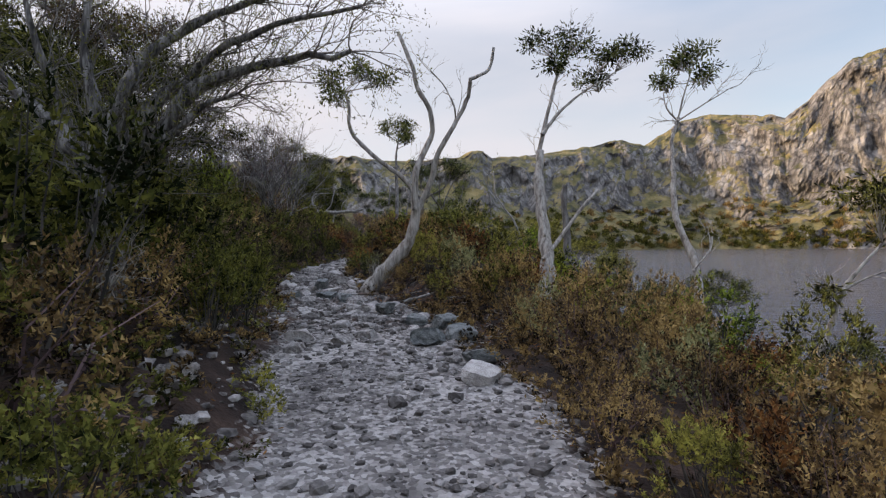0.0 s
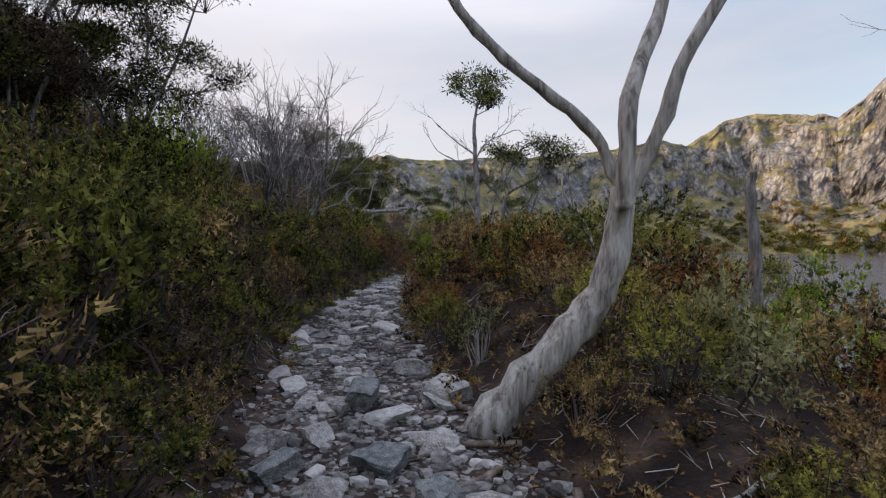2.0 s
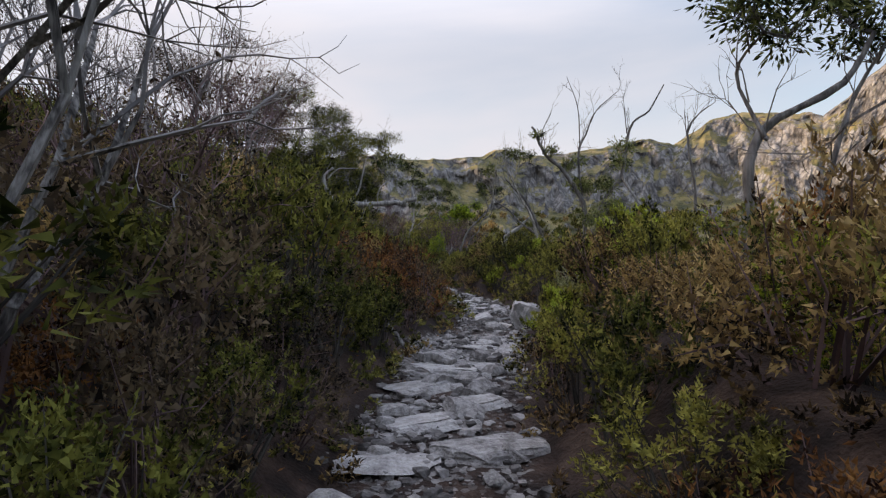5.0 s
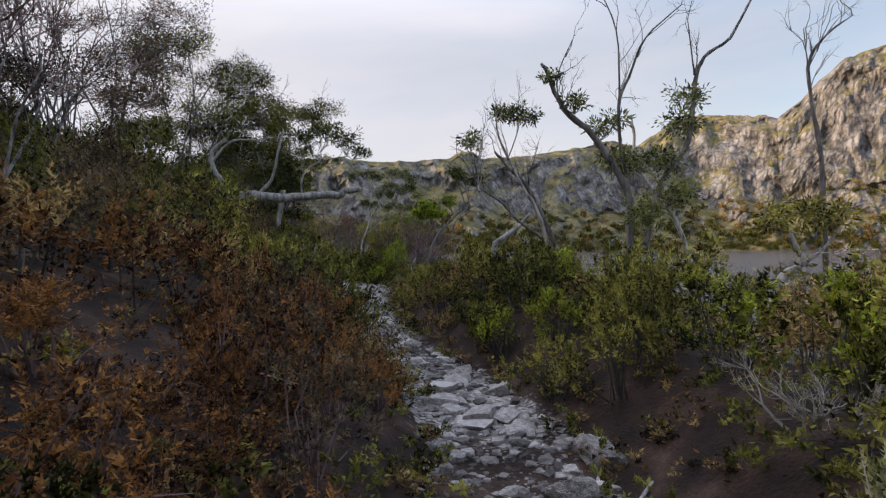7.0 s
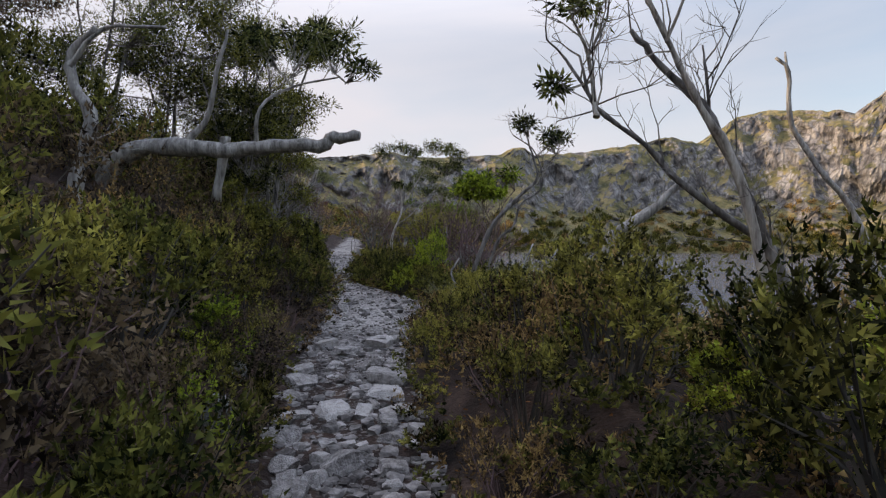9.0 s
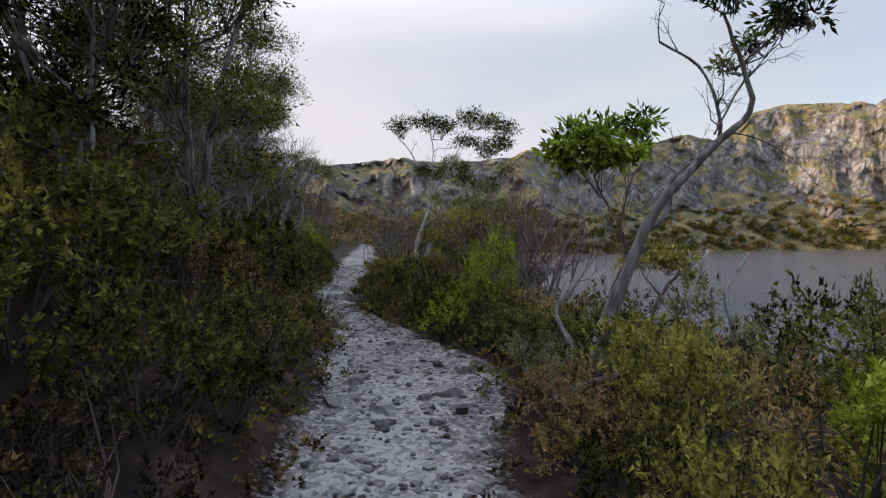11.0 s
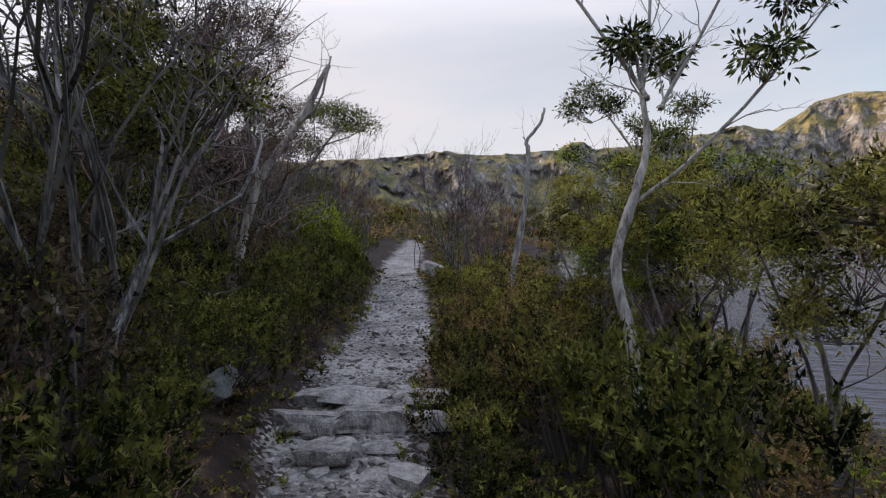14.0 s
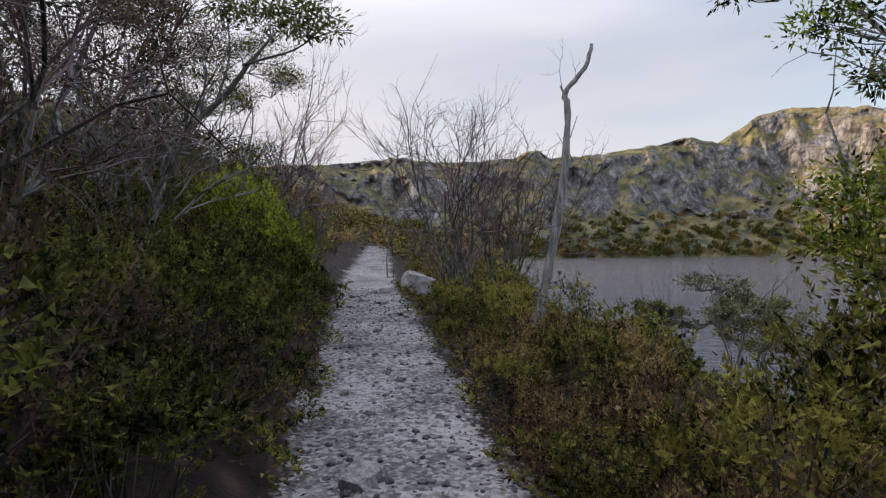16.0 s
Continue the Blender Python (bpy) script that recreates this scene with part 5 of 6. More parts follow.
# ---- heath ----
KINDS = {}
for kind, leaf, wood, radius, height, shoots, per, ln, wd, label in (
    ("dark", "leaf_dark", "twig_grey", 0.55, 0.85, 105, 26, 0.05, 0.02, "dark green small-leaved heath shrub"),
    ("olive", "leaf_olive", "twig_grey", 0.5, 0.75, 100, 25, 0.046, 0.018, "olive green small-leaved heath shrub"),
    ("yellow", "leaf_yellow", "twig_grey", 0.42, 0.7, 70, 32, 0.046, 0.02, "yellow-green heath shrub with upright shoots"),
    ("bright", "leaf_bright", "twig_grey", 0.45, 0.8, 84, 32, 0.052, 0.021, "bright green bushy heath shrub"),
    ("rust", "leaf_rust", "twig_red", 0.55, 0.65, 110, 24, 0.042, 0.015, "rusty red-brown heath shrub"),
    ("brown", "leaf_brown", "twig_red", 0.55, 0.62, 110, 24, 0.042, 0.015, "dry brown heath shrub"),
    ("tall_dark", "leaf_dark", "twig_grey", 0.85, 1.5, 210, 24, 0.055, 0.022, "tall dark green bush on the bank"),
    ("dusk", "leaf_dusk", "twig_red", 0.55, 0.75, 105, 25, 0.045, 0.017, "dusky brown twiggy heath shrub"),
    ("lime", "leaf_lime", "twig_grey", 0.75, 1.2, 190, 26, 0.055, 0.022, "rounded lime green leafy bush"),
    ("tall_bright", "leaf_bright", "twig_grey", 0.75, 1.45, 190, 26, 0.055, 0.022, "rounded bright green leafy bush"),
    ("grey", "leaf_grey", "twig_pale", 0.45, 0.6, 80, 24, 0.044, 0.014, "grey-green twiggy heath shrub"),
):
    for v in range(2):
        rng = np.random.default_rng(100 + 7 * len(KINDS) + v)
        fol, sto = shrub_pieces(rng, radius, height, int(shoots * 1.3), int(per * 0.72), ln * 0.68, wd * 0.8)
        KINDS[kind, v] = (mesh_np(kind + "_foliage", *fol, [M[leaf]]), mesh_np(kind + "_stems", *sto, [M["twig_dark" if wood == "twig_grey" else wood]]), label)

ZONES = [
    # from y, to y, side, kinds with weights
    (-9, 9.5, -1, "dark dark dusk brown dark dark"),
    (-9, 9.5, 1, "brown brown brown olive rust grey"),
    (9.5, 17, -1, "dark dusk brown dark dusk rust"),
    (9.5, 17, 1, "brown brown olive dark rust brown"),
    (17, 19, -1, "dark dusk dusk brown"),
    (19, 23, -1, "rust rust brown dusk"),
    (17, 22, 1, "olive yellow grey olive brown"),
    (22, 30, 1, "yellow olive olive dark olive brown brown"),
    (23, 31, -1, "dark olive dark dusk dark brown dusk"),
    (30, 37, -1, "dark dark dusk dark brown"),
    (30, 35, 1, "brown grey olive brown dark"),
    (35, 40, 1, "dark brown olive dark brown"),
    (37, 90, -1, "dark dark dark dusk"),
    (40, 90, 1, "olive brown olive brown olive"),
]


def kind_at(y, side, rng, d):
    for a, b, s, names in ZONES:
        if a <= y < b and s == side:
            if side > 0 and d > 2.6 and rng.uniform() < 0.65:
                return str(rng.choice(["yellow", "olive", "yellow", "bright", "brown", "olive"] if y < 38 else ["olive", "brown", "olive", "yellow"]))
            if side < 0 and d > 3 and rng.uniform() < 0.3:
                return str(rng.choice(["dusk", "dark", "dusk"]))
            return str(rng.choice(names.split()))
    return "olive"


rng = np.random.default_rng(77)
near = 0


def heath(kind, x, y, scale, tall=1.0, v=None, rng=rng):
    fol, sto, label = KINDS[kind, int(rng.integers(0, 2)) if v is None else v]
    at = Vector((x, y, float(ground_z(x, y)) - 0.02))
    bush = thing("heath_shrub", label, "shrub", at, "heath along the trail")
    bush.rotation_euler = (rng.normal(0, 0.06), rng.normal(0, 0.06), rng.uniform(0, 6.28))
    bush.scale = (scale, scale, scale * tall)
    part("foliage", fol, bush)
    part("wood", sto, bush)
    return bush


for row, (d0, step) in enumerate(((0.3, 0.56), (0.9, 0.66))):
    for side in (-1, 1):
        y = -1.5 if row else -1.2
        while y < 47:
            d = d0 + rng.uniform(-0.1, 0.25)
            x = float(edge_left(y)) - d if side < 0 else float(edge_right(y)) + d
            sc = rng.uniform(0.66, 0.92) if row == 0 else rng.uniform(0.95, 1.3)
            if side > 0 and y < 9:
                sc *= 0.72
            if side < 0 and row and y < 18:
                sc *= 1.25
            if side < 0 and 18.3 < y < 23:
                sc *= 0.82
            if side > 0 and 22 < y < 30:
                sc *= 0.8
            sc = min(sc, 0.36 + 1.25 * d)
            clear = not (side < 0 and 1.6 < y < 3.9 and d < 0.75) and not (side > 0 and ((3.9 < y < 6.6 and d < 0.8) or (7.5 < y < 9.0 and d < 0.4) or (19.2 < y < 21.0 and d < 0.55)))
            if clear and near < 300:
                heath(kind_at(y, side, rng, d), x, y, sc, rng.uniform(0.85, 1.2))
                near += 1
            y += step * rng.uniform(0.8, 1.25)

# a rusty hump beside the trail, a bright bush or two and other single shrubs
for kind, x, y, sc, tall in (
    ("rust", -4.1, 20.8, 0.95, 0.75), ("rust", -4.0, 21.9, 0.85, 0.75), ("rust", -4.8, 20.3, 0.95, 0.75), ("rust", -3.8, 19.9, 0.7, 0.75), ("olive", -4.0, 18.9, 0.8, 0.9), ("dark", -7.6, 34.0, 0.9, 1.0),
    ("tall_bright", -4.15, 33.4, 0.56, 1.9), ("tall_bright", -4.4, 33.8, 0.5, 1.6), ("yellow", -4.7, 33.0, 0.8, 1.0), ("bright", -4.65, 33.3, 0.8, 1.0),
    ("lime", -11.0, 45.7, 1.0, 1.15), ("lime", -11.4, 46.4, 1.15, 1.25), ("lime", -10.7, 46.3, 0.85, 1.0),
    ("lime", -1.3, 15.0, 0.6, 1.0), ("lime", -0.8, 15.4, 0.6, 1.0), ("lime", 2.5, 9.4, 0.7, 0.85), ("lime", 1.9, 10.4, 0.65, 0.9), ("tall_bright", 3.2, 8.5, 0.65, 0.7), ("lime", 4.0, 7.6, 0.65, 0.7), ("tall_bright", 2.6, 7.6, 0.5, 0.6), ("lime", 3.4, 6.2, 0.45, 0.6),
    ("bright", -6.0, 38.6, 0.9, 1.0), ("yellow", -1.3, 19.0, 0.8, 0.8), ("yellow", -1.85, 19.0, 0.42, 0.8), ("yellow", -1.6, 24.2, 1.1, 1.0), ("yellow", -1.9, 25.0, 0.75, 0.9), ("lime", -1.6, 25.7, 0.45, 0.8), ("yellow", -2.2, 24.5, 0.5, 0.8), ("bright", -4.35, 24.8, 0.6, 0.9), ("yellow", -4.75, 25.6, 0.6, 0.9), ("bright", -5.0, 26.4, 0.7, 0.9), ("tall_bright", -4.6, 37.0, 0.6, 0.9),
    ("tall_dark", -3.6, 8.2, 0.9, 1.0), ("tall_dark", -4.6, 10.4, 1.0, 1.1), ("tall_bright", -5.2, 11.6, 1.0, 1.2), ("tall_dark", -2.9, 2.7, 0.85, 0.85), ("tall_dark", -3.9, 5.5, 0.95, 1.0), ("tall_dark", -5.3, 7.5, 1.1, 1.2), ("tall_dark", -6.5, 9.7, 1.2, 1.3), ("tall_dark", -3.2, 6.9, 0.7, 0.8), ("tall_dark", -5.9, 13.0, 1.1, 1.1), ("tall_dark", -6.1, 18.6, 0.8, 0.9),
):
    heath(kind, x, y, sc, tall)

# the rest of the heath, too much to count
far_sets, mid_sets, hill_sets = {}, {}, {}
for kind, leaf, radius, height in (("dark", "leaf_dark", 0.6, 0.8), ("dusk", "leaf_dusk", 0.55, 0.75), ("olive", "leaf_olive", 0.55, 0.75), ("brown", "leaf_brown", 0.55, 0.65), ("yellow", "leaf_yellow", 0.5, 0.7), ("grey", "leaf_grey", 0.5, 0.6), ("rust", "leaf_rust", 0.55, 0.65), ("bright", "leaf_bright", 0.5, 0.8)):
    far_sets[kind] = [shrub_pieces(np.random.default_rng(400 + len(far_sets) * 5 + v), radius, height, 60, 9, 0.054, 0.024, stems=6, thin=1.6, inner=32) for v in range(2)]
    hill_sets[kind] = [shrub_pieces(np.random.default_rng(490 + len(far_sets) * 5 + v), radius, height, 36, 5, 0.085, 0.04, stems=1, thin=2.0, inner=14) for v in range(2)]
    mid_sets[kind] = [shrub_pieces(np.random.default_rng(460 + len(far_sets) * 5 + v), radius, height, 110, 13, 0.036, 0.016, stems=8, thin=1.2, inner=36) for v in range(3)]
heap = {k: [] for k in far_sets}
heap_wood = []


def stamp(vt, x, y, z, w, s, tall):
    c, n = math.cos(w) * s, math.sin(w) * s
    v = vt[0]
    return np.stack([v[:, 0] * c - v[:, 1] * n + x, v[:, 0] * n + v[:, 1] * c + y, v[:, 2] * s * tall + z], 1), vt[1]


for side, reach in ((-1, 11.0), (1, 13.0)):
    for y in np.arange(-2, 62, 0.95):
        d = 1.15
        while d < reach:
            yy, dd = y + rng.uniform(-0.45, 0.45), d + rng.uniform(-0.4, 0.4)
            x = float(edge_left(yy)) - dd if side < 0 else float(edge_right(yy)) + dd
            z = float(ground_z(x, yy))
            if z > LAKE_Z + 0.05:
                k = kind_at(yy, side, rng, dd)
                s, tall, w, v = rng.uniform(0.8, 1.35), rng.uniform(0.8, 1.3), rng.uniform(0, 6.28), int(rng.integers(0, 2))
                if side < 0 and 17.5 < yy < 24 and dd < 4:
                    s *= 0.95
                s *= 1.3 if side < 0 else (1.15 if dd < 2.5 else 0.95 if yy < 41 else 0.6)
                s = min(s, max(0.5, 0.25 + 0.55 * dd))
                fol, wood = (mid_sets if dd < (5.2 if side < 0 else 3.8) else far_sets)[k][v]
                heap[k].append(stamp(fol, x, yy, z, w, s, tall))
                if dd < 4:
                    heap_wood.append(stamp(wood, x, yy, z, w, s, tall))
            d += 0.9 if d < 4.4 else 1.4
for y in np.arange(2, 130, 3.2):
    for d in np.arange(10, 50, 3.4):
        yy, dd = y + rng.uniform(-1.6, 1.6), d + rng.uniform(-1.6, 1.6)
        x = float(edge_left(min(yy, 75))) - dd
        k = str(rng.choice(["dark", "brown", "brown", "olive", "grey", "rust"]))
        fol, wood = hill_sets[k][int(rng.integers(0, 2))]
        heap[k].append(stamp(fol, x, yy, float(ground_z(x, yy)) - 0.1, rng.uniform(0, 6.28), rng.uniform(2.0, 3.6), rng.uniform(0.7, 1.3)))
for y in np.arange(60, 128, 2.4):
    for d in np.arange(-9, 12, 2.6):
        yy = y + rng.uniform(-1.2, 1.2)
        x = float(edge_left(min(yy, 75))) - d + rng.uniform(-1.2, 1.2)
        z = float(ground_z(x, yy))
        if z > LAKE_Z:
            k = str(rng.choice(["dark", "brown", "brown", "olive", "rust"]))
            heap[k].append(stamp(hill_sets[k][0][0], x, yy, z - 0.1, rng.uniform(0, 6.28), rng.uniform(1.8, 2.8), rng.uniform(0.6, 1.1)))
thick_sets = []
for v in range(4):
    trng = np.random.default_rng(880 + v)
    got = []
    for k in range(6):
        w = trng.uniform(0, 6.28)
        grow(trng, (0.1 * math.cos(w), 0.1 * math.sin(w), -0.1), (0.5 * math.cos(w), 0.5 * math.sin(w), 1.0), 1.5, 0.03, 2, 2, 0.35, 0.12, 0.16, got)
    thick_sets.append(twigs_mesh(got))
thickets = []
for _ in range(80):
    y, d = trng.uniform(3, 75), 3.5 + 26 * trng.uniform() ** 1.5
    x = float(edge_left(y)) - d
    thickets.append(stamp(thick_sets[int(trng.integers(0, 4))], x, y, float(ground_z(x, y)), trng.uniform(0, 6.28), trng.uniform(0.8, 1.5), trng.uniform(0.9, 1.3)))
tagged(new("thicket", mesh_np("thicket", *join(thickets), [M["twig_grey"]])), "leafless grey-brown thicket on the hillside", "thicket", kind="stuff")
shore_sets = [blades(*(lambda c: (c, c * [1, 1, 0.6] + np.array([0, 0, 0.6])))(np.random.default_rng(890 + v).normal(0, 0.32, (70, 3)) * [1, 1, 0.7] + [0, 0, 0.6]), 0.42, 0.26, np.random.default_rng(895 + v)) for v in range(4)]
shore_heaps = {"olive": [], "brown": [], "dark": []}
tries = 0
while tries < 1500:
    tries += 1
    col, line = int(trng.integers(40, mb - 60)), int(9 + 42 * trng.uniform() ** 2.2)
    if value_noise(bear[col] * 0.9, us[line] * 14, 7) < 0.42 * us[line] * 2.2:
        continue
    px, py, pz = FAR * rr[line, col] * math.sin(th[line, col]), FAR * rr[line, col] * math.cos(th[line, col]), LAKE_Z + FAR * (zz[line, col] - LAKE_Z)
    if pz < LAKE_Z:
        continue
    shore_heaps[str(trng.choice(["olive", "brown", "olive", "dark"]))].append(stamp(shore_sets[int(trng.integers(0, 4))], px, py, pz - 0.6, trng.uniform(0, 6.28), trng.uniform(3.0, 7.0), trng.uniform(0.7, 1.2)))
for k, pieces in shore_heaps.items():
    tagged(new("far_scrub", mesh_np("far_scrub", *join(pieces), [M["leaf_" + k]])), "scrub and small trees along the far shore", "scrub", kind="stuff")
WORDS = {"dark": "dark green", "dusk": "dusky brown", "olive": "olive green", "brown": "dry brown", "yellow": "yellow-green", "grey": "grey-green", "rust": "rusty", "bright": "bright green"}
for k, pieces in heap.items():
    if pieces:
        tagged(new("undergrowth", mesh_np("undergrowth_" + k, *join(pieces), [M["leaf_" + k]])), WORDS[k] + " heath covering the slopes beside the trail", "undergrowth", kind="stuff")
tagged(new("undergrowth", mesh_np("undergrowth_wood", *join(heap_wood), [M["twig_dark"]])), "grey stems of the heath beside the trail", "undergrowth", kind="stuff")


# low sprigs, dead leaves and sticks on the ground
rng = np.random.default_rng(91)
tufts = {k: [shrub_pieces(np.random.default_rng(500 + v), 0.16, 0.2, 12, 8, 0.03, 0.013, stems=4, inner=5) for v in range(3)] for k in ("olive", "brown", "dark")}
low_heap = {k: [] for k in tufts}
for _ in range(3200):
    y, side = rng.uniform(-1, 50), rng.choice([-1, 1])
    d = rng.uniform(-0.06, 0.9) if rng.uniform() < 0.6 else rng.uniform(0.5, 2.2)
    x = float(edge_left(y)) - d if side < 0 else float(edge_right(y)) + d
    k = "brown" if side > 0 and y < 17 else str(rng.choice(["olive", "brown", "dark"]))
    low_heap[k].append(stamp(tufts[k][int(rng.integers(0, 3))][0], x, y, float(ground_z(x, y)), rng.uniform(0, 6.28), rng.uniform(0.5, 1.2), 1.0))
for k, pieces in low_heap.items():
    tagged(new("ground_cover", mesh_np("ground_cover", *join(pieces), [M["leaf_" + k]])), WORDS[k] + " low sprigs along the trail edges", "ground cover", kind="stuff")
n = 13000
ly = rng.uniform(-1, 50, n)
ly[:5500] = rng.uniform(5, 11, 5500)
ls = np.where(rng.uniform(0, 1, n) < 0.4, -1, 1)
ld = rng.uniform(-0.15, 1.6, n)
lx = np.where(ls < 0, edge_left(ly) - ld, edge_right(ly) + ld)
lp = np.stack([lx, ly, ground_z(lx, ly) + 0.006], 1)
lw = np.stack([rng.normal(0, 1, n), rng.normal(0, 1, n), rng.normal(0.05, 0.12, n)], 1)
tagged(new("leaf_litter", mesh_np("leaf_litter", *leaves(lp, lw, 0.042, 0.013, rng), [M["leaf_rust"]])), "fallen brown leaves on the bare soil", "leaf litter", kind="stuff")
tw = unit(lw[:1100]) * rng.uniform(0.04, 0.16, (1100, 1))
end = lp[:1100] + tw
end[:, 2] = ground_z(end[:, 0], end[:, 1]) + 0.012
tagged(new("fallen_twigs", mesh_np("fallen_twigs", *sticks(lp[:1100] + [0, 0, 0.004], end, 0.003, 0.002), [M["twig_pale"]])), "short bleached twigs strewn on the soil", "twigs", kind="stuff")


# ---- stones ----
def stone_shape(seed, detail=1, rough=0.22, flat=0.6):
    """An angular stone about one metre across, with its foot at the origin."""
    rng = np.random.default_rng(seed)
    bm = bmesh.new()
    bmesh.ops.create_icosphere(bm, subdivisions=detail, radius=0.5)
    turn = Euler(tuple(rng.uniform(-0.4, 0.4, 3))).to_matrix()
    cuts = np.array([turn @ Vector(c) for c in ((1, 0, 0), (-1, 0, 0), (0, 1, 0), (0, -1, 0), (0, 0, 1), (0, 0, -1))])
    cuts = np.concatenate([unit(cuts + rng.normal(0, 0.16, (6, 3))), unit(rng.normal(0, 1, (4, 3)))])
    v = np.array([p.co[:] for p in bm.verts])
    t = np.array([[q.index for q in f.verts] for f in bm.faces])
    bm.free()
    for k, c in enumerate(cuts):
        depth = rng.uniform(0.2, 0.33) if k < 6 else rng.uniform(0.3, 0.4)
        over = np.maximum(v @ c - depth, 0)
        v = v - over[:, None] * c
    v = v / max(0.3, float(np.abs(v).max())) * 0.5
    w = rng.uniform(0, 6, 6)
    swell = np.sin(9 * v[:, 0] + w[0]) * np.sin(8 * v[:, 1] + w[1]) + np.sin(13 * v[:, 2] + 5 * v[:, 0] + w[2]) * np.sin(12 * v[:, 1] + w[3])
    v = v * (1 + 0.035 * swell[:, None] * (detail > 2)) + rng.normal(0, rough * 0.05 + 0.008 * (detail > 2), v.shape)
    v = v * [rng.uniform(0.9, 1.3), rng.uniform(0.7, 1.0), flat]
    v[:, 2] -= v[:, 2].min()
    return v, t


pebbles = [stone_shape(600 + k, 1, 0.3, 0.7) for k in range(10)]
heap_stones = []
rng = np.random.default_rng(11)


def rocky(y):
    return float(np.interp(y, [-2, 3.5, 5, 18, 19, 22, 27, 29.5, 36, 38, 39, 50], [0.25, 0.3, 0.9, 1.0, 0.35, 0.9, 1.0, 0.12, 0.25, 0.5, 0.08, 0.08]))


count = 0
while count < 11000:
    y = rng.uniform(-0.5, 50) if rng.uniform() < 0.8 else rng.uniform(0, 9)
    a, b = float(edge_left(y)), float(edge_right(y))
    u = rng.uniform(-0.1, 1.1)
    x = a + (b - a) * u
    if u < 0 or u > 1:
        if rng.uniform() < 0.5:
            continue
    s = 0.02 + 0.075 * rng.uniform() ** 2.4 * (0.55 + 0.6 * rocky(y))
    v, t = pebbles[int(rng.integers(0, 10))]
    tri = stamp((v, t), x, y, float(ground_z(x, y)) - 0.25 * s, rng.uniform(0, 6.28), s, 1.0)
    heap_stones.append(tri)
    count += 1
for _ in range(220):
    y, d = rng.uniform(1.2, 4.6), rng.uniform(-0.05, 0.75)
    x = float(edge_left(y)) - d
    heap_stones.append(stamp(pebbles[int(rng.integers(0, 10))], x, y, float(ground_z(x, y)) - 0.01, rng.uniform(0, 6.28), 0.03 + 0.12 * rng.uniform() ** 2.5, 0.8))
for _ in range(4200):
    y = rng.uniform(1.5, 50)
    if rng.uniform() > rocky(y) + 0.04:
        continue
    x = rng.uniform(float(edge_left(y)) - 0.05, float(edge_right(y)) + 0.08)
    heap_stones.append(stamp(pebbles[int(rng.integers(0, 10))], x, y, float(ground_z(x, y)) - 0.02, rng.uniform(0, 6.28), rng.uniform(0.06, 0.14), rng.uniform(0.5, 0.9)))
tagged(new("gravel", mesh_np("gravel", *join(heap_stones), [M["stone"]])), "loose pale angular gravel on the trail", "gravel", kind="stuff")

stone_meshes = [mesh_np("stone", *stone_shape(700 + k, 2, 0.16, 0.34 + 0.02 * k), [M["stone"]]) for k in range(12)]


def stone(x, y, s, sink=0.25, tall=1.0, me=None, tilt=0.12):
    ob = new("stone", me or stone_meshes[int(rng.integers(0, 12))])
    ob.parent = ground
    ob.location = (x, y, float(ground_z(x, y)) - sink * s * 0.4)
    ob.rotation_euler = (rng.normal(0, tilt), rng.normal(0, tilt), rng.uniform(0, 6.28))
    ob.scale = (s, s, s * tall)
    return ob


made = 0
while made < 290:
    y = rng.uniform(3.8, 50)
    if rng.uniform() > rocky(y):
        continue
    a, b = float(edge_left(y)), float(edge_right(y))
    x = rng.uniform(a + 0.02, b - 0.02)
    stone(x, y, 0.13 + 0.24 * rng.uniform() ** 1.5, sink=0.35)
    made += 1

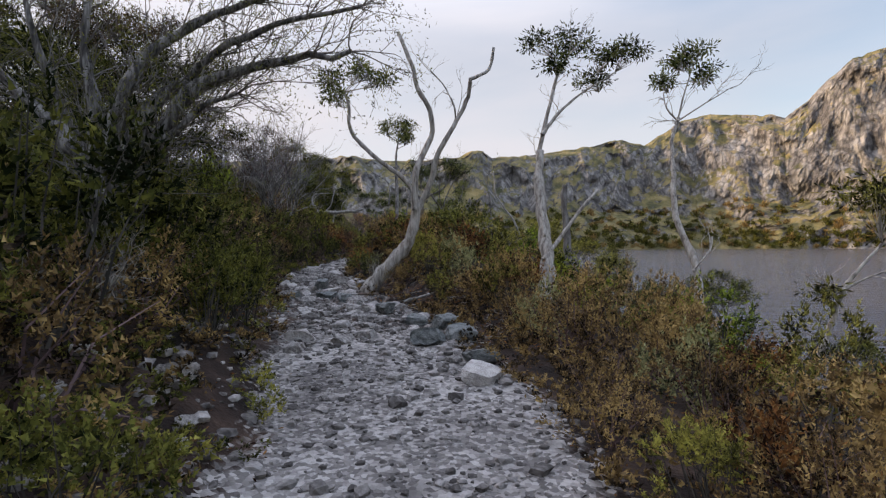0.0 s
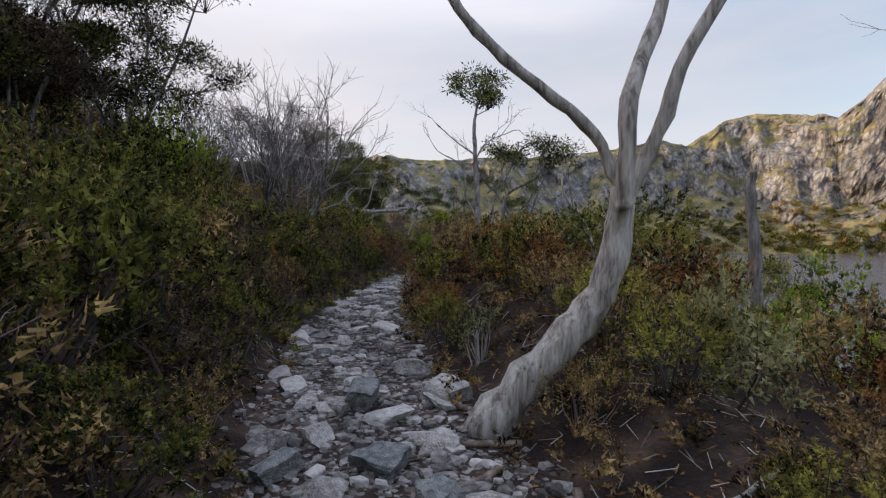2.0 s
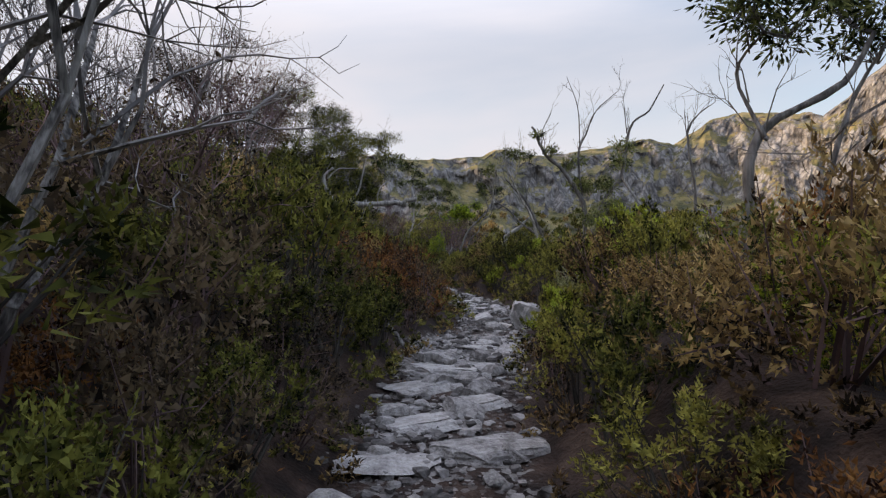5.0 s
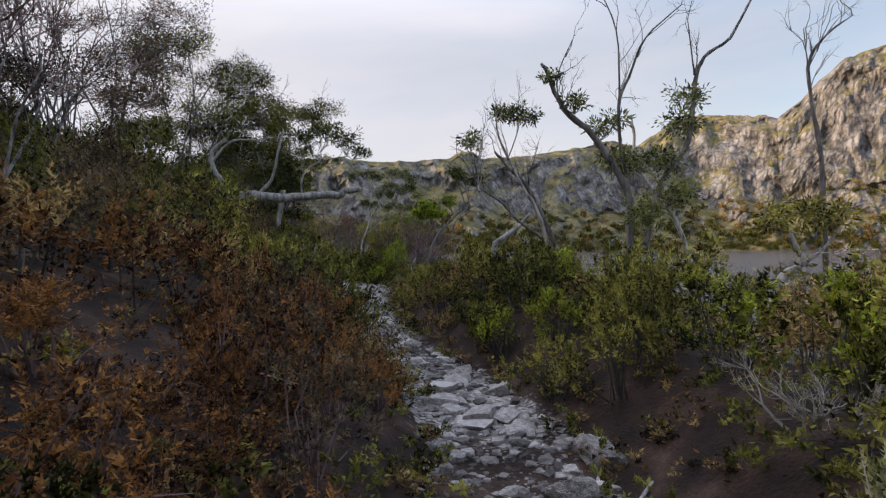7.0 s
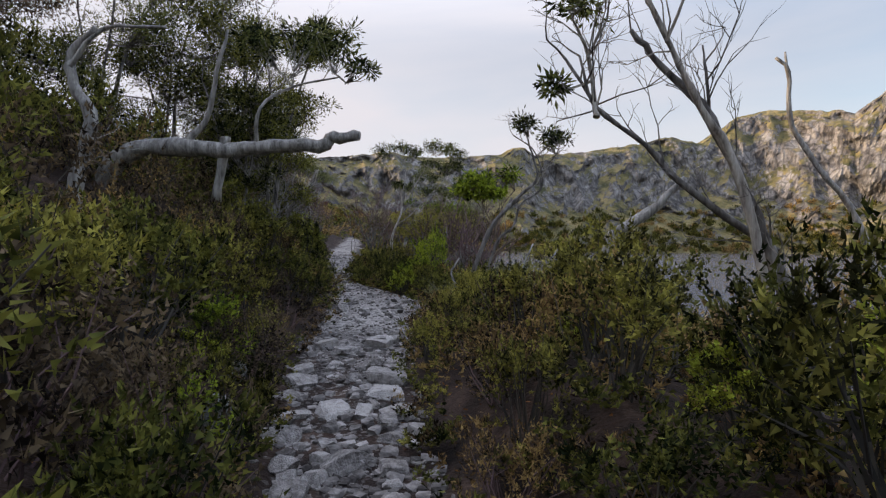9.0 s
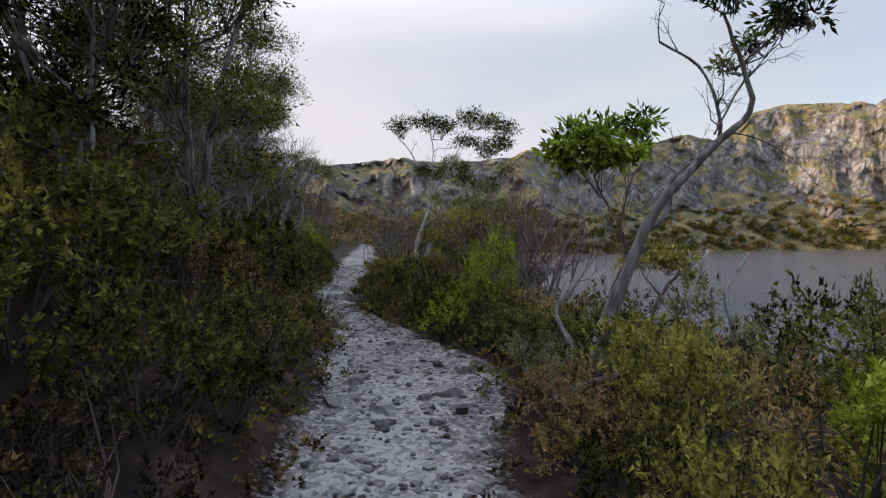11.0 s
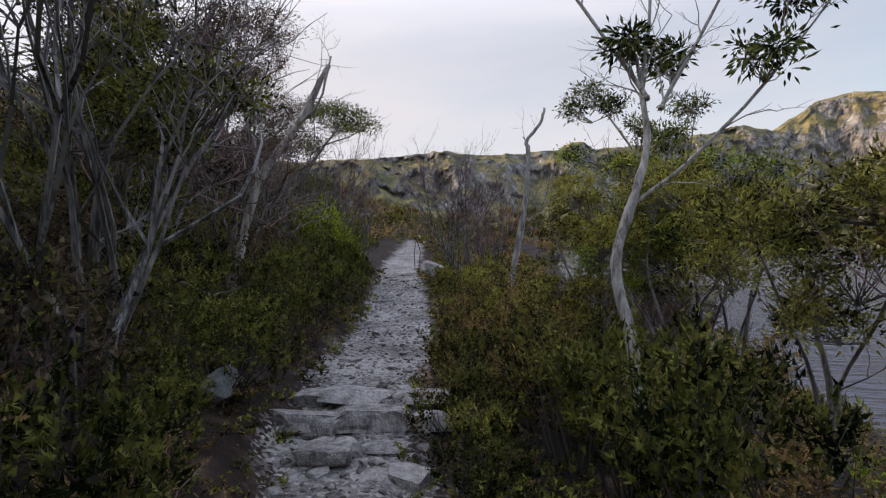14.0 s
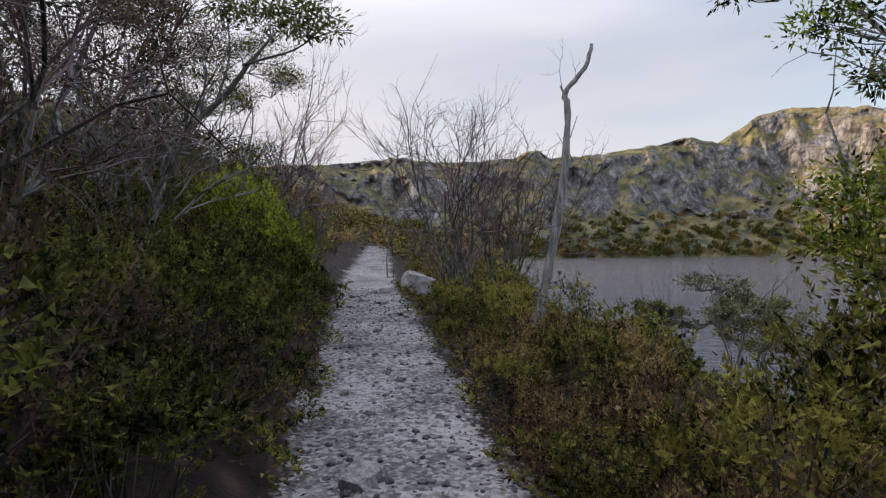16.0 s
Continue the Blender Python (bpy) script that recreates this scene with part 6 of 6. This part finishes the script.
boulder_meshes = [mesh_np("boulder", *stone_shape(800 + k, 3, 0.17, 0.7), [M["boulder"]]) for k in range(6)]
pale_meshes = [mesh_np("boulder", *stone_shape(800 + k, 3, 0.17, 0.7), [M["stone"]]) for k in range(6)]
for x, y, s, tall, label in (
    (0.24, 4.4, 0.36, 0.7, "grey angular boulder at the trail edge"), (-0.18, 4.95, 0.38, 0.75, "grey angular boulder at the trail edge"),
    (0.1, 5.15, 0.36, 0.8, "grey angular boulder at the trail edge"), (-0.35, 5.85, 0.34, 0.7, "grey angular boulder at the trail edge"),
    (-0.05, 5.7, 0.36, 0.8, "grey angular boulder at the trail edge"), (-0.75, 6.5, 0.34, 0.8, "grey angular boulder at the trail edge"),
    (-1.75, 7.9, 0.36, 0.6, "worn grey rock set in the trail"), (-1.45, 7.5, 0.34, 0.9, "worn grey rock set in the trail"),
    (-2.2, 7.7, 0.36, 0.6, "worn grey rock set in the trail"), (-1.5, 8.7, 0.42, 0.3, "flat pale rock set in the trail"),
    (-2.0, 8.6, 0.4, 0.8, "worn grey rock set in the trail"), (-1.5, 3.0, 0.3, 0.8, "pale rock half buried in the bank"), (-1.75, 2.4, 0.2, 0.8, "pale rock half buried in the bank"), (-1.25, 2.55, 0.16, 0.8, "pale rock half buried in the bank"), (-1.95, 2.9, 0.2, 0.7, "pale rock half buried in the bank"), (-1.35, 3.7, 0.18, 0.8, "pale rock half buried in the bank"), (-1.3, 2.1, 0.2, 0.6, "pale rock half buried in the bank"),
    (-2.13, 19.55, 0.54, 1.5, "upright pointed pale boulder beside the trail"), (-2.1, 20.9, 0.36, 0.9, "pale rock beside the trail"),
    (-2.35, 20.4, 0.3, 0.8, "pale rock beside the trail"), (-2.45, 22.4, 0.22, 0.9, "pale rock beside the trail"),
    (-8.3, 37.5, 0.5, 0.9, "rounded lichened boulder beside stone steps"), (-9.3, 49.6, 0.9, 1.1, "pale boulder at the trail bend"),
    (-4.45, 25.2, 0.4, 1.0, "grey rock in the trail bank"), (-4.75, 26.0, 0.34, 0.9, "grey rock in the trail bank"),
):
    ob = new("boulder", (pale_meshes if "pale" in label or "upright" in label else boulder_meshes)[int(rng.integers(0, 6))])
    ob.location = (x, y, float(ground_z(x, y)) - 0.06 * s)
    ob.rotation_euler = (rng.normal(0, 0.22), rng.normal(0, 0.22), rng.uniform(0, 6.28))
    ob.scale = (s * rng.uniform(0.8, 1.0), s * rng.uniform(0.65, 0.85), s * tall * 0.9)
    tagged(ob, label, "rock", "rocks by the trail")

slab_meshes = [mesh_np("slab", *stone_shape(900 + k, 3, 0.06, 0.17), [M["stone"]]) for k in range(5)]
for x, y, s, w in (
    (-3.35, 15.6, 0.62, 0.1), (-2.8, 15.75, 0.6, 0.3), (-3.2, 16.1, 0.6, 0.0), (-2.85, 16.5, 0.55, 0.2), (-3.25, 16.8, 0.6, 0.4), (-3.15, 17.3, 0.55, 0.0), (-2.75, 17.5, 0.4, 0.5), (-3.2, 17.9, 0.5, 1.0), (-2.8, 18.2, 0.45, 0.3),
    (-7.85, 37.8, 0.5, 0.2), (-7.4, 37.9, 0.6, 0.35), (-6.95, 38.0, 0.5, 0.1), (-7.65, 38.3, 0.6, 0.1), (-7.15, 38.35, 0.5, 0.4), (-7.6, 37.5, 0.34, 0.8), (-7.2, 37.55, 0.3, 0.3),
):
    ob = new("slab", slab_meshes[int(rng.integers(0, 5))])
    ob.parent = ground
    ob.location = (x, y, float(ground_z(x, y)) - 0.05 * s)
    ob.rotation_euler = (rng.normal(0, 0.03), rng.normal(0, 0.03), w)
    ob.scale = (s, s * 0.85, s * (2.0 if y > 30 else 1.0))

# roots and fallen sticks beside the snow gum
for k, (x, y, w, ln) in enumerate(((-1.1, 8.2, 3.6, 0.9), (-1.2, 7.9, 4.1, 0.8), (-1.25, 7.3, 4.5, 0.6), (-0.9, 7.6, 4.9, 0.7), (-1.35, 8.6, 2.9, 0.6), (-2.6, 20.2, 0.4, 0.7), (-0.6, 7.4, 0.3, 0.8), (-3.55, 18.0, 2.2, 0.9))):
    pts = []
    for i in range(5):
        px, py = x + math.cos(w) * ln * i / 4 + rng.normal(0, 0.04), y + math.sin(w) * ln * i / 4 + rng.normal(0, 0.04)
        pts.append((px, py, float(ground_z(px, py)) + 0.012))
    tagged(new("root" if k < 5 else "fallen_stick", mesh_np("root", *limb(pts, 0.022, 0.008, sides=6, seed=k), [M["bark_red" if k < 5 else "deadwood"]], smooth=True)), "bare brown root crossing the trail edge" if k < 5 else "bleached fallen stick on the ground", "root" if k < 5 else "stick")
